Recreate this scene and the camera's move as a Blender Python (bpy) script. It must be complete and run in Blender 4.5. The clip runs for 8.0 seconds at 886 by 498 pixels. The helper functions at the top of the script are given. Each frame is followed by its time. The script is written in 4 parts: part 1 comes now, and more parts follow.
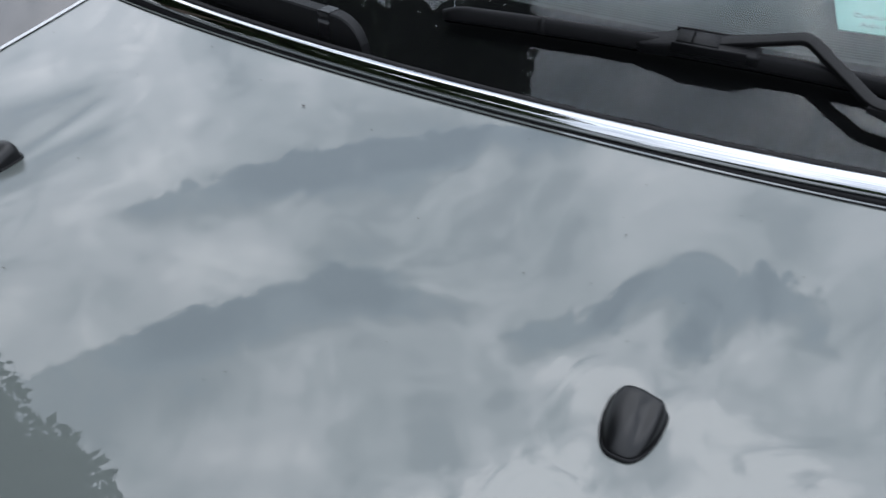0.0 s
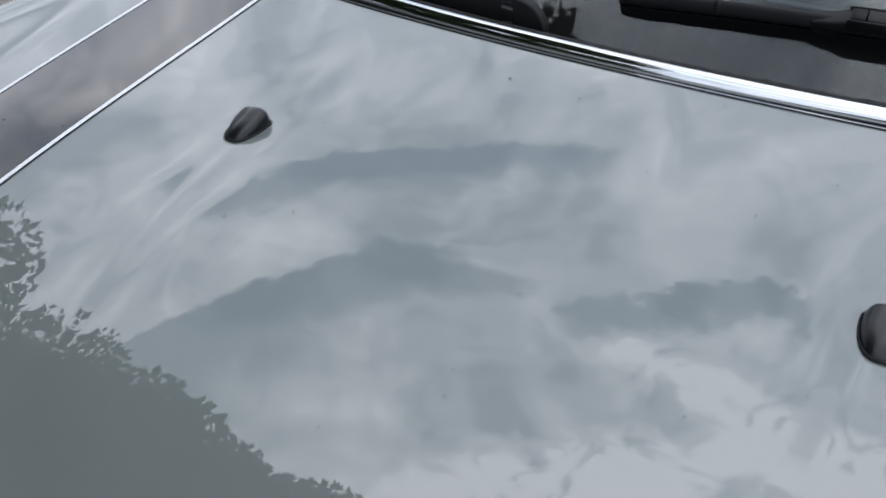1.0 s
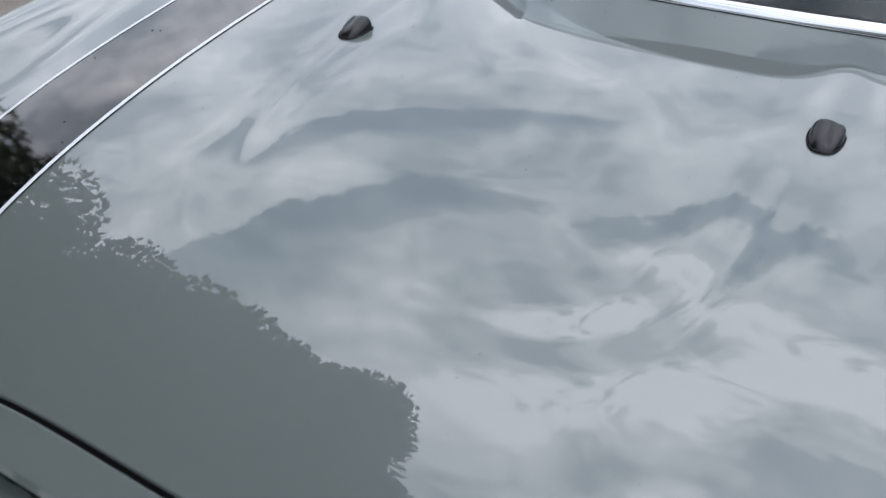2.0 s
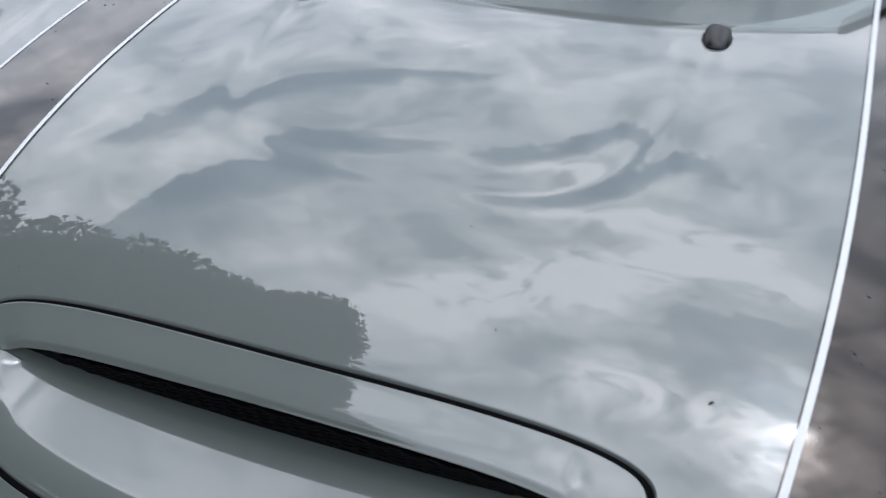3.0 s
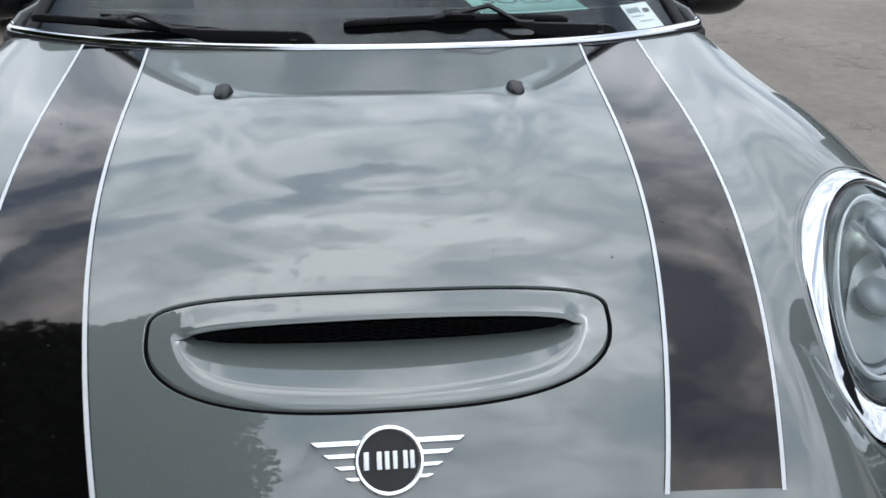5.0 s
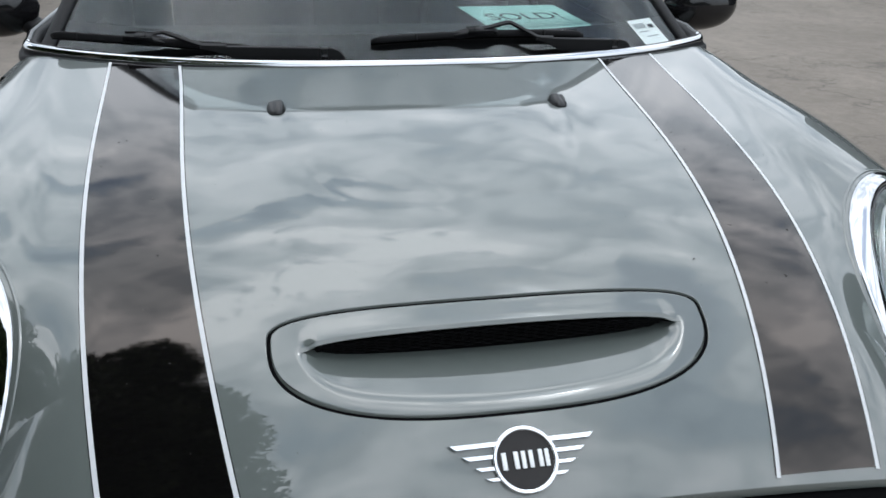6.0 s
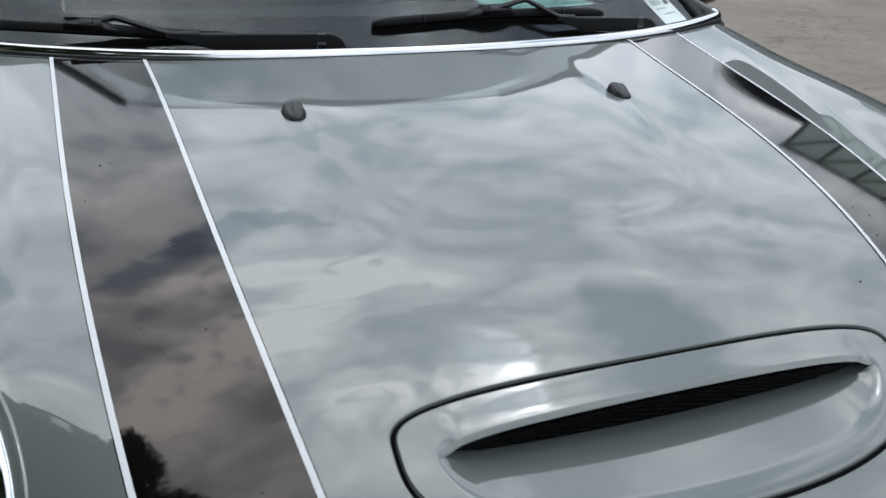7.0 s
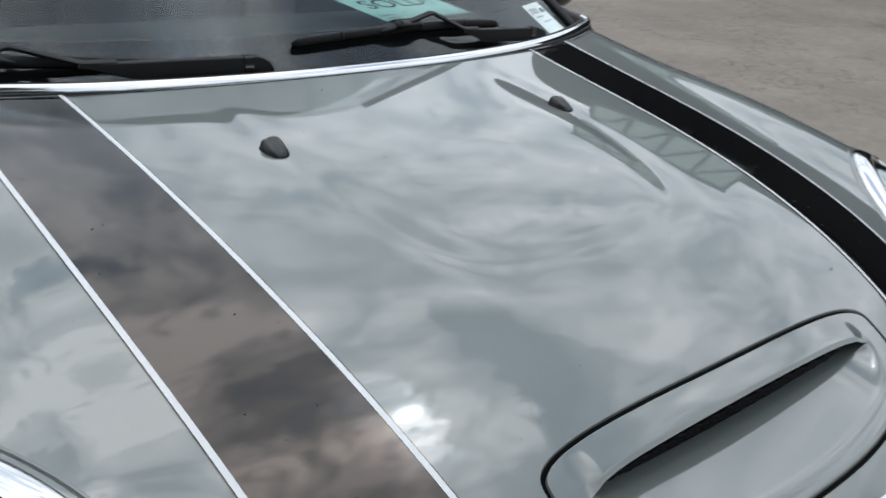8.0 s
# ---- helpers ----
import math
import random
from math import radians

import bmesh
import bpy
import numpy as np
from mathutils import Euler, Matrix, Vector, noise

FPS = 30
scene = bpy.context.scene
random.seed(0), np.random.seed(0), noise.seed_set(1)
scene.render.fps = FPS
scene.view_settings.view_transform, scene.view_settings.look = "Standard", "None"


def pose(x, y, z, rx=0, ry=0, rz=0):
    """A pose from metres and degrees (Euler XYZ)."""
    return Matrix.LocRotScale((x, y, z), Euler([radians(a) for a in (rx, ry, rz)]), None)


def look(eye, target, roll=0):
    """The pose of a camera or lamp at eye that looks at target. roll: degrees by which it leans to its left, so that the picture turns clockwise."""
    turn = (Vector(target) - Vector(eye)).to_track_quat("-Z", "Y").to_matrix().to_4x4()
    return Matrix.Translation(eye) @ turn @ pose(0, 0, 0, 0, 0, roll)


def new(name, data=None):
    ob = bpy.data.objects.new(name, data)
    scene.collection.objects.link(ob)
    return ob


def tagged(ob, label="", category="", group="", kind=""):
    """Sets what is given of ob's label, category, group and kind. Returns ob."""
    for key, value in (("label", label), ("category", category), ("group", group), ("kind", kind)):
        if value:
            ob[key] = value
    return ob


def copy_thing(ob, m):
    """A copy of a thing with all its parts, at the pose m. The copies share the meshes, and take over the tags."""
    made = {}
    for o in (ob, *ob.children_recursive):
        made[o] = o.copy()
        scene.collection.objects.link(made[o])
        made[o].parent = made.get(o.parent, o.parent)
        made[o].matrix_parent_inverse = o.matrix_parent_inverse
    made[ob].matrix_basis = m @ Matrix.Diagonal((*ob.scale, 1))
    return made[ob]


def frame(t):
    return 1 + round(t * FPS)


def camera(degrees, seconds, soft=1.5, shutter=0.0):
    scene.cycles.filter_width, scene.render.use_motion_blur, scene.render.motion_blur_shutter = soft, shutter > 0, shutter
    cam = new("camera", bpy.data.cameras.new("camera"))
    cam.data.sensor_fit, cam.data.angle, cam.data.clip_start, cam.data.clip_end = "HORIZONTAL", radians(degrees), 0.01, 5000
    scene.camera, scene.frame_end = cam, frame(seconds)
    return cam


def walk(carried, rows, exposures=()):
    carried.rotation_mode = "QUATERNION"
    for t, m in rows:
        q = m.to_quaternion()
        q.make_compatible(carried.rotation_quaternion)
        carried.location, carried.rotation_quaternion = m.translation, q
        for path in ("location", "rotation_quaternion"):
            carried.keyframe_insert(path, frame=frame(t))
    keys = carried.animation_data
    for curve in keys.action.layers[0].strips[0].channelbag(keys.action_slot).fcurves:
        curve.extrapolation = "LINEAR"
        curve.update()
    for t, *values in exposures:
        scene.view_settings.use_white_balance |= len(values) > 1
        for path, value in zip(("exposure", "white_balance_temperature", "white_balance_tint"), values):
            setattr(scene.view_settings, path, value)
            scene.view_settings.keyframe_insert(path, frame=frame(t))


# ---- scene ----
LENS = 57.90
PATH = [  # seconds, x, y, z, yaw, pitch, roll
    (0.0, 0.3049, -0.5520, 1.2986, 28.94, -37.44, 1.00),
    (0.5, 0.2255, -0.5951, 1.3065, 28.70, -37.75, 0.89),
    (1.0, 0.2077, -0.7057, 1.3078, 30.67, -37.13, 0.18),
    (1.5, 0.2549, -0.8465, 1.3281, 31.14, -37.10, 0.50),
    (1.7, 0.2933, -0.9045, 1.3098, 31.51, -36.11, 0.31),
    (2.8, 0.2611, -1.1486, 1.2826, 21.91, -34.29, 1.00),
    (3.0, 0.2649, -1.1769, 1.2692, 19.59, -33.88, 0.56),
    (3.5, 0.2845, -1.2715, 1.2781, 12.11, -32.43, 0.30),
    (4.0, 0.2286, -1.4384, 1.3104, 5.04, -30.73, -0.19),
    (4.2, 0.1786, -1.5049, 1.3302, 2.31, -29.62, 0.09),
    (5.3, -0.0787, -1.6723, 1.3592, -7.68, -26.14, 0.76),
    (5.5, -0.1213, -1.6779, 1.3610, -8.54, -25.89, 0.79),
    (6.0, -0.2456, -1.6529, 1.3602, -11.84, -25.54, 1.64),
    (6.5, -0.3258, -1.4953, 1.3203, -15.40, -25.75, 1.90),
    (7.0, -0.4418, -1.3307, 1.3017, -21.00, -26.45, 2.47),
    (7.5, -0.5873, -1.1916, 1.3046, -30.08, -27.41, 3.57),
    (8.0, -0.6982, -1.1530, 1.3247, -39.26, -26.12, 4.82),
]


def eye_row(t, x, y, z, yaw, pitch, roll):
    a, b = radians(yaw), radians(pitch)
    way = Vector((-math.sin(a) * math.cos(b), math.cos(a) * math.cos(b), math.sin(b)))
    eye = Vector((x, y, z))
    return t, look(eye, eye + way, roll)


cam = camera(LENS, 8.0, soft=1.5, shutter=0.3)
walk(cam, [eye_row(*r) for r in PATH],
     exposures=((0.0, -0.13, 6250, 13), (1.5, -0.08, 6260, 14), (3.0, 0.01, 6280, 14), (4.0, -0.08, 6310, 13), (5.5, -0.01, 6340, 10),
                (7.0, -0.11, 6420, 10), (8.0, -0.11, 6440, 10)))

# ---- light: bright broken cloud, the sun behind it high on the passenger side ----
SUN_AZ, SUN_EL = radians(14.0), radians(70.0)      # from +x, towards +y
SUN_DIR = Vector((math.cos(SUN_EL) * math.cos(SUN_AZ), math.cos(SUN_EL) * math.sin(SUN_AZ), math.sin(SUN_EL)))
sun_data = bpy.data.lights.new("sun", "SUN")
sun_data.energy, sun_data.angle, sun_data.color = 0.5, radians(170), (1.0, 0.97, 0.92)
sun = new("sun", sun_data)
sun.matrix_world = look(SUN_DIR * 30, (0, 0, 0))


def nodes_of(tree):
    tree.nodes.clear()

    def node(kind, **settings):
        n = tree.nodes.new(kind)
        for key, value in settings.items():
            if key in n.inputs:
                n.inputs[key].default_value = value
        return n
    return node, tree.links.new


world = bpy.data.worlds.new("overcast_sky")
world.use_nodes = True
scene.world = world


def build_world():
    node, link = nodes_of(world.node_tree)
    geo = node("ShaderNodeTexCoord")
    sep = node("ShaderNodeSeparateXYZ")
    link(geo.outputs["Generated"], sep.inputs[0])

    def math_(op, a, b=None, clamp=False):
        m = node("ShaderNodeMath")
        m.operation, m.use_clamp = op, clamp
        for i, s in enumerate((a, b)):
            if s is None:
                continue
            if isinstance(s, (int, float)):
                m.inputs[i].default_value = s
            else:
                link(s, m.inputs[i])
        return m.outputs[0]

    # the cloud layer: the direction met with a flat sheet overhead
    up = math_("ADD", math_("MAXIMUM", sep.outputs[2], 0.0), 0.22)
    flat = node("ShaderNodeCombineXYZ")
    link(math_("DIVIDE", sep.outputs[0], up), flat.inputs[0])
    link(math_("DIVIDE", sep.outputs[1], up), flat.inputs[1])
    big = node("ShaderNodeTexNoise", Scale=CLOUD_SCALE, Detail=9.0, Roughness=0.60, Distortion=0.6)
    link(flat.outputs[0], big.inputs["Vector"])
    fine = node("ShaderNodeTexNoise", Scale=CLOUD_SCALE * 3.2, Detail=8.0, Roughness=0.60, Distortion=0.7)
    link(flat.outputs[0], fine.inputs["Vector"])
    wisp = node("ShaderNodeTexNoise", Scale=6.5, Detail=10.0, Roughness=0.64, Distortion=1.2)
    link(flat.outputs[0], wisp.inputs["Vector"])
    cover = math_("ADD", math_("MULTIPLY", big.outputs[0], 0.64), math_("ADD", math_("MULTIPLY", fine.outputs[0], 0.30), 0.045))

    cover = math_("ADD", cover, math_("MULTIPLY", math_("SUBTRACT", wisp.outputs[0], 0.5), 0.19))

    def vec(op, a, b=None):
        v = node("ShaderNodeVectorMath")
        v.operation = op
        for i, q in enumerate((a, b)):
            if q is None:
                continue
            if isinstance(q, tuple):
                v.inputs[i].default_value = q
            else:
                link(q, v.inputs[i])
        return v

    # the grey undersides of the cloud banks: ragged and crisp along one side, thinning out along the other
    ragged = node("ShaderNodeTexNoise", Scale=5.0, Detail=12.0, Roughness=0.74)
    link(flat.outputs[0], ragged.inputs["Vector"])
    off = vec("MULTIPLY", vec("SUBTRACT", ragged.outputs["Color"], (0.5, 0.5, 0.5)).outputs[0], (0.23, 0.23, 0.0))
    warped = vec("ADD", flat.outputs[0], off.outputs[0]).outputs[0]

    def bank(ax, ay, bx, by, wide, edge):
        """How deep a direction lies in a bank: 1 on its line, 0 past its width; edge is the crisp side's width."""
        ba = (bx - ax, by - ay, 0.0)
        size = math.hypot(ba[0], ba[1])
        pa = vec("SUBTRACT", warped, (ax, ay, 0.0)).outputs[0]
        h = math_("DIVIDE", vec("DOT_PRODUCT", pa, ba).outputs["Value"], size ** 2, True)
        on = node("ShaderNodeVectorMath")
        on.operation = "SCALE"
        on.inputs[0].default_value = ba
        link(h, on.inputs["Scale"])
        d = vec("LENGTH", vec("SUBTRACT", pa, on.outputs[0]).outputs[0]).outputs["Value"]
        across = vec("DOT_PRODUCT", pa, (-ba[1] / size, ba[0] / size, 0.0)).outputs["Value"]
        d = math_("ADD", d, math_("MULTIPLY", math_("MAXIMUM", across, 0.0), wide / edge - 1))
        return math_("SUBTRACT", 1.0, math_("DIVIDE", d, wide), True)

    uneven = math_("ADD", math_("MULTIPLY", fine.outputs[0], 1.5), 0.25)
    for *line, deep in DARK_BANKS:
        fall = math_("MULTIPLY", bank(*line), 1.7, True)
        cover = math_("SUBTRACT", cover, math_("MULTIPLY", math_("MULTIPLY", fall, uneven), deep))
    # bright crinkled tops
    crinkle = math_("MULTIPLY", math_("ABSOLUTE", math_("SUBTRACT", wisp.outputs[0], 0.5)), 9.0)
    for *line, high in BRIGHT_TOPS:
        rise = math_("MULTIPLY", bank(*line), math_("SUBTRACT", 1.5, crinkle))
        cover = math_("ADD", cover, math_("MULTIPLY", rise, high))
    cover = math_("ADD", math_("MULTIPLY", math_("SUBTRACT", cover, 0.52), 1.28), 0.52)
    ramp = node("ShaderNodeValToRGB")
    link(cover, ramp.inputs[0])
    ramp.color_ramp.interpolation = "EASE"
    stops = ((0.20, (0.38, 0.52, 0.72)), (0.33, (0.74, 0.93, 1.12)), (0.42, (1.10, 1.23, 1.33)), (0.49, (1.66, 1.80, 1.88)),
             (0.57, (2.25, 2.36, 2.44)), (0.70, (3.3, 3.36, 3.38)))
    els = ramp.color_ramp.elements
    while len(els) < len(stops):
        els.new(0.5)
    for e, (pos, col) in zip(els, stops):
        e.position, e.color = pos, (*col, 1)
    # the veil round the sun is brighter
    near = node("ShaderNodeVectorMath")
    near.operation = "DOT_PRODUCT"
    link(geo.outputs["Generated"], near.inputs[0])
    near.inputs[1].default_value = SUN_DIR
    halo = math_("POWER", math_("MAXIMUM", near.outputs["Value"], 0.0), 40.0)
    core = math_("POWER", math_("MAXIMUM", near.outputs["Value"], 0.0), 6000.0)
    # a thin place in the cloud lets the sun's light through, cut off sharply by the bank beside it
    thin = math_("MULTIPLY", math_("MULTIPLY", bank(0.285, 0.12, 0.315, -0.03, 0.10, 0.028), 1.7, True), math_("MULTIPLY", fine.outputs[0], 1.9))
    gain = math_("ADD", math_("ADD", 1.0, math_("MULTIPLY", halo, 0.42)), math_("ADD", math_("MULTIPLY", thin, 1.25), math_("MULTIPLY", core, 11.0)))
    # an overcast dome is darker towards the horizon
    gain = math_("MULTIPLY", gain, math_("ADD", 0.36, math_("MULTIPLY", math_("MAXIMUM", sep.outputs[2], 0.0), 0.82)))
    lit = node("ShaderNodeVectorMath")
    lit.operation = "SCALE"
    link(ramp.outputs[0], lit.inputs[0])
    link(gain, lit.inputs["Scale"])
    sky = node("ShaderNodeTexSky")
    sky.sky_type, sky.sun_disc = "NISHITA", False
    sky.sun_elevation, sky.sun_rotation = SUN_EL, math.pi / 2 - SUN_AZ
    b1, b2, add, out = (node("ShaderNodeBackground"), node("ShaderNodeBackground"),
                        node("ShaderNodeAddShader"), node("ShaderNodeOutputWorld"))
    link(sky.outputs[0], b1.inputs[0])
    b1.inputs[1].default_value = 0.05
    link(lit.outputs[0], b2.inputs[0])
    b2.inputs[1].default_value = CLOUD_GAIN
    link(b1.outputs[0], add.inputs[0])
    link(b2.outputs[0], add.inputs[1])
    link(add.outputs[0], out.inputs[0])


CLOUD_SCALE, CLOUD_GAIN = 2.1, 0.96
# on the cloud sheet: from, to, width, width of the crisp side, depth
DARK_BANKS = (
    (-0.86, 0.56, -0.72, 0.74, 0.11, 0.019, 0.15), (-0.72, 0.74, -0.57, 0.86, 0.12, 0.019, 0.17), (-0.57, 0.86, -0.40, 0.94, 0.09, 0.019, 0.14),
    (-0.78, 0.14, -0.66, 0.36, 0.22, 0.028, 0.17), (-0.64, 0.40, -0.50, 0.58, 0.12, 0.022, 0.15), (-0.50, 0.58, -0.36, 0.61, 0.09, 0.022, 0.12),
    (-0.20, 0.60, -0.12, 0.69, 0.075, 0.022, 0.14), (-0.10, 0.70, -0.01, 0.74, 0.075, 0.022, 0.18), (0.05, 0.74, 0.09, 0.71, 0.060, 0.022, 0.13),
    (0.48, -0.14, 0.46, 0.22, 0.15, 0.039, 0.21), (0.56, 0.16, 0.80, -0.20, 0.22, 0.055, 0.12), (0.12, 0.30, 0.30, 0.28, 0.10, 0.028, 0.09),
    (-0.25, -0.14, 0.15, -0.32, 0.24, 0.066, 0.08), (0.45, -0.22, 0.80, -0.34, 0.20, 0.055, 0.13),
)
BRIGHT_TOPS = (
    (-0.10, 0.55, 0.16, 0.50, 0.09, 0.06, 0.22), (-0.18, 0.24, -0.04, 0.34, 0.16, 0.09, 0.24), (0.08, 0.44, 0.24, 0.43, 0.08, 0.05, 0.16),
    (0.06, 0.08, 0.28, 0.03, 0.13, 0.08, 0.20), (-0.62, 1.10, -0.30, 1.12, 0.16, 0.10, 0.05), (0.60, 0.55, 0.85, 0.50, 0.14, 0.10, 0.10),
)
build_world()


# ---- materials ----
def material(name, color, rough=0.5, metal=0.0, coat=0.0, coat_rough=0.03, spec=0.5, var=0.0, var_scale=8.0,
             bump=0.0, bump_scale=200.0, tint=None, rough_var=0.0, detail=4.0, coat_ior=1.5):
    """A surface with two scales of variation in colour, roughness and relief."""
    m = bpy.data.materials.new(name)
    m.use_nodes = True
    node, link = nodes_of(m.node_tree)
    out, bsdf = node("ShaderNodeOutputMaterial"), node("ShaderNodeBsdfPrincipled")
    link(bsdf.outputs[0], out.inputs[0])
    put = bsdf.inputs
    put["Base Color"].default_value = (*color, 1)
    put["Roughness"].default_value, put["Metallic"].default_value = rough, metal
    put["Coat Weight"].default_value, put["Coat Roughness"].default_value = coat, coat_rough
    put["Specular IOR Level"].default_value = spec
    put["Coat IOR"].default_value = coat_ior
    if tint:
        put["Specular Tint"].default_value = (*tint, 1)
    where = node("ShaderNodeTexCoord")
    if var or rough_var:
        n1 = node("ShaderNodeTexNoise", Scale=var_scale, Detail=detail, Roughness=0.6)
        n2 = node("ShaderNodeTexNoise", Scale=var_scale * 14, Detail=3.0, Roughness=0.6)
        link(where.outputs["Object"], n1.inputs["Vector"])
        link(where.outputs["Object"], n2.inputs["Vector"])
        s = node("ShaderNodeMath")
        s.operation = "MULTIPLY_ADD"
        link(n2.outputs[0], s.inputs[0])
        s.inputs[1].default_value = 0.45
        link(n1.outputs[0], s.inputs[2])
        if var:
            r = node("ShaderNodeMapRange")
            link(s.outputs[0], r.inputs[0])
            r.inputs[1].default_value, r.inputs[2].default_value = 0.4, 1.05
            r.inputs[3].default_value, r.inputs[4].default_value = 1 - var, 1 + var
            g = node("ShaderNodeVectorMath")
            g.operation = "SCALE"
            g.inputs[0].default_value = color
            link(r.outputs[0], g.inputs["Scale"])
            link(g.outputs[0], put["Base Color"])
        if rough_var:
            r = node("ShaderNodeMapRange")
            link(s.outputs[0], r.inputs[0])
            r.inputs[1].default_value, r.inputs[2].default_value = 0.4, 1.05
            r.inputs[3].default_value, r.inputs[4].default_value = rough - rough_var, rough + rough_var
            link(r.outputs[0], put["Roughness"])
    if bump:
        n = node("ShaderNodeTexNoise", Scale=bump_scale, Detail=3.0, Roughness=0.6)
        link(where.outputs["Object"], n.inputs["Vector"])
        b = node("ShaderNodeBump", Strength=bump, Distance=0.002)
        link(n.outputs[0], b.inputs["Height"])
        link(b.outputs[0], put["Normal"])
    return m


PAINT = material("grey_car_paint", (0.094, 0.107, 0.101), rough=0.45, coat=1.0, coat_rough=0.008, spec=0.25, coat_ior=1.78,
                 var=0.05, var_scale=5.0)
STRIPE = material("black_gloss_vinyl", (0.0028, 0.0027, 0.0027), rough=0.014, coat=0.25, coat_rough=0.012,
                  tint=(1.0, 0.86, 0.78), bump=0.008, bump_scale=500)
WHITE = material("white_vinyl", (0.56, 0.57, 0.58), rough=0.32, var=0.03, var_scale=40)
CHROME = material("polished_chrome", (0.55, 0.557, 0.575), rough=0.05, metal=1.0, rough_var=0.02, var_scale=30)
RUBBER = material("black_rubber", (0.006, 0.006, 0.007), rough=0.55, spec=0.22, var=0.25, var_scale=60, bump=0.15, bump_scale=900)
PLASTIC = material("black_grained_plastic", (0.006, 0.0062, 0.007), rough=0.5, spec=0.24, var=0.2, var_scale=50, bump=0.2,
                   bump_scale=1500)
JET = material("black_moulded_plastic", (0.006, 0.0062, 0.007), rough=0.3, spec=0.35, var=0.15, var_scale=60, bump=0.05, bump_scale=1500)
SHINY = material("black_gloss_plastic", (0.01, 0.01, 0.011), rough=0.12, var=0.1, var_scale=40)
VOID = material("dark_underbonnet", (0.002, 0.002, 0.0024), rough=0.8, spec=0.05, var=0.2)
FRIT = material("black_ceramic_print", (0.002, 0.002, 0.0024), rough=0.6, spec=0.1, var=0.2, var_scale=30)
DASH = material("grey_soft_dashboard", (0.045, 0.051, 0.051), rough=0.7, var=0.12, var_scale=20, bump=0.3, bump_scale=900)
SEAT = material("dark_seat_cloth", (0.03, 0.032, 0.036), rough=0.85, var=0.2, var_scale=40)
CARD = material("mint_card", (0.46, 0.78, 0.72), rough=0.55, var=0.03, var_scale=20)
INK = material("black_ink", (0.02, 0.02, 0.022), rough=0.6)
INK_GREY = material("grey_ink", (0.28, 0.3, 0.31), rough=0.6, var=0.1)
PAPER = material("white_sticker_paper", (0.84, 0.84, 0.83), rough=0.5, var=0.06, var_scale=60)
BADGE = material("silver_badge", (0.82, 0.83, 0.85), rough=0.16, metal=1.0, rough_var=0.05, var_scale=90)
BADGE_BLACK = material("badge_black_enamel", (0.028, 0.026, 0.026), rough=0.6, spec=0.2, var=0.1, var_scale=80)
BADGE_WHITE = material("badge_white_enamel", (0.8, 0.81, 0.82), rough=0.25)
REFLECTOR = material("headlamp_reflector", (0.20, 0.21, 0.22), rough=0.16, metal=1.0, rough_var=0.06, var_scale=50)
LAMP_GREY = material("headlamp_grey_trim", (0.2, 0.21, 0.22), rough=0.3, metal=0.4)
TYRE = material("tyre_rubber", (0.018, 0.018, 0.018), rough=0.75, var=0.2, var_scale=40)
ALLOY = material("silver_alloy", (0.5, 0.51, 0.53), rough=0.3, metal=1.0, var=0.05)
BARK = material("grey_brown_bark", (0.11, 0.085, 0.065), rough=0.9, var=0.4, var_scale=12, bump=0.8, bump_scale=60)
CLAD = material("dark_cladding", (0.02, 0.021, 0.023), rough=0.7, spec=0.1, var=0.15, var_scale=2)
STEEL = material("grey_green_steel", (0.13, 0.155, 0.145), rough=0.5, var=0.12, var_scale=5)
PANEL = material("pale_translucent_panel", (0.55, 0.66, 0.61), rough=0.35, var=0.08, var_scale=1.5)
DIRT = material("dark_dirt_speck", (0.035, 0.032, 0.03), rough=0.8, var=0.4, var_scale=300)


def glass_material(name, color=(0.9, 0.97, 0.95), rough=0.0, film=(0.88, 0.98, 0.95)):
    m = bpy.data.materials.new(name)
    m.use_nodes = True
    node, link = nodes_of(m.node_tree)
    out, mix = node("ShaderNodeOutputMaterial"), node("ShaderNodeMixShader")
    clear, gloss, fres = node("ShaderNodeBsdfTransparent"), node("ShaderNodeBsdfGlossy"), node("ShaderNodeFresnel", IOR=1.52)
    clear.inputs[0].default_value = (*color, 1)
    gloss.inputs["Roughness"].default_value = rough
    gloss.inputs[0].default_value = (*film, 1)
    link(fres.outputs[0], mix.inputs[0])
    link(clear.outputs[0], mix.inputs[1])
    link(gloss.outputs[0], mix.inputs[2])
    link(mix.outputs[0], out.inputs[0])
    return m


GLASS = glass_material("tinted_windscreen_glass", (0.91, 0.95, 0.94), film=(0.66, 0.70, 0.72))
LENS_GLASS = glass_material("clear_lamp_lens", (0.95, 0.97, 0.98))


def leaf_material():
    m = bpy.data.materials.new("green_leaves")
    m.use_nodes = True
    node, link = nodes_of(m.node_tree)
    out, bsdf = node("ShaderNodeOutputMaterial"), node("ShaderNodeBsdfPrincipled")
    geo, ramp = node("ShaderNodeNewGeometry"), node("ShaderNodeValToRGB")
    link(geo.outputs["Random Per Island"], ramp.inputs[0])
    ramp.color_ramp.elements[0].color = (0.028, 0.05, 0.018, 1)
    ramp.color_ramp.elements[1].color = (0.075, 0.12, 0.04, 1)
    link(ramp.outputs[0], bsdf.inputs["Base Color"])
    bsdf.inputs["Roughness"].default_value = 0.5
    link(bsdf.outputs[0], out.inputs[0])
    return m


LEAF = leaf_material()


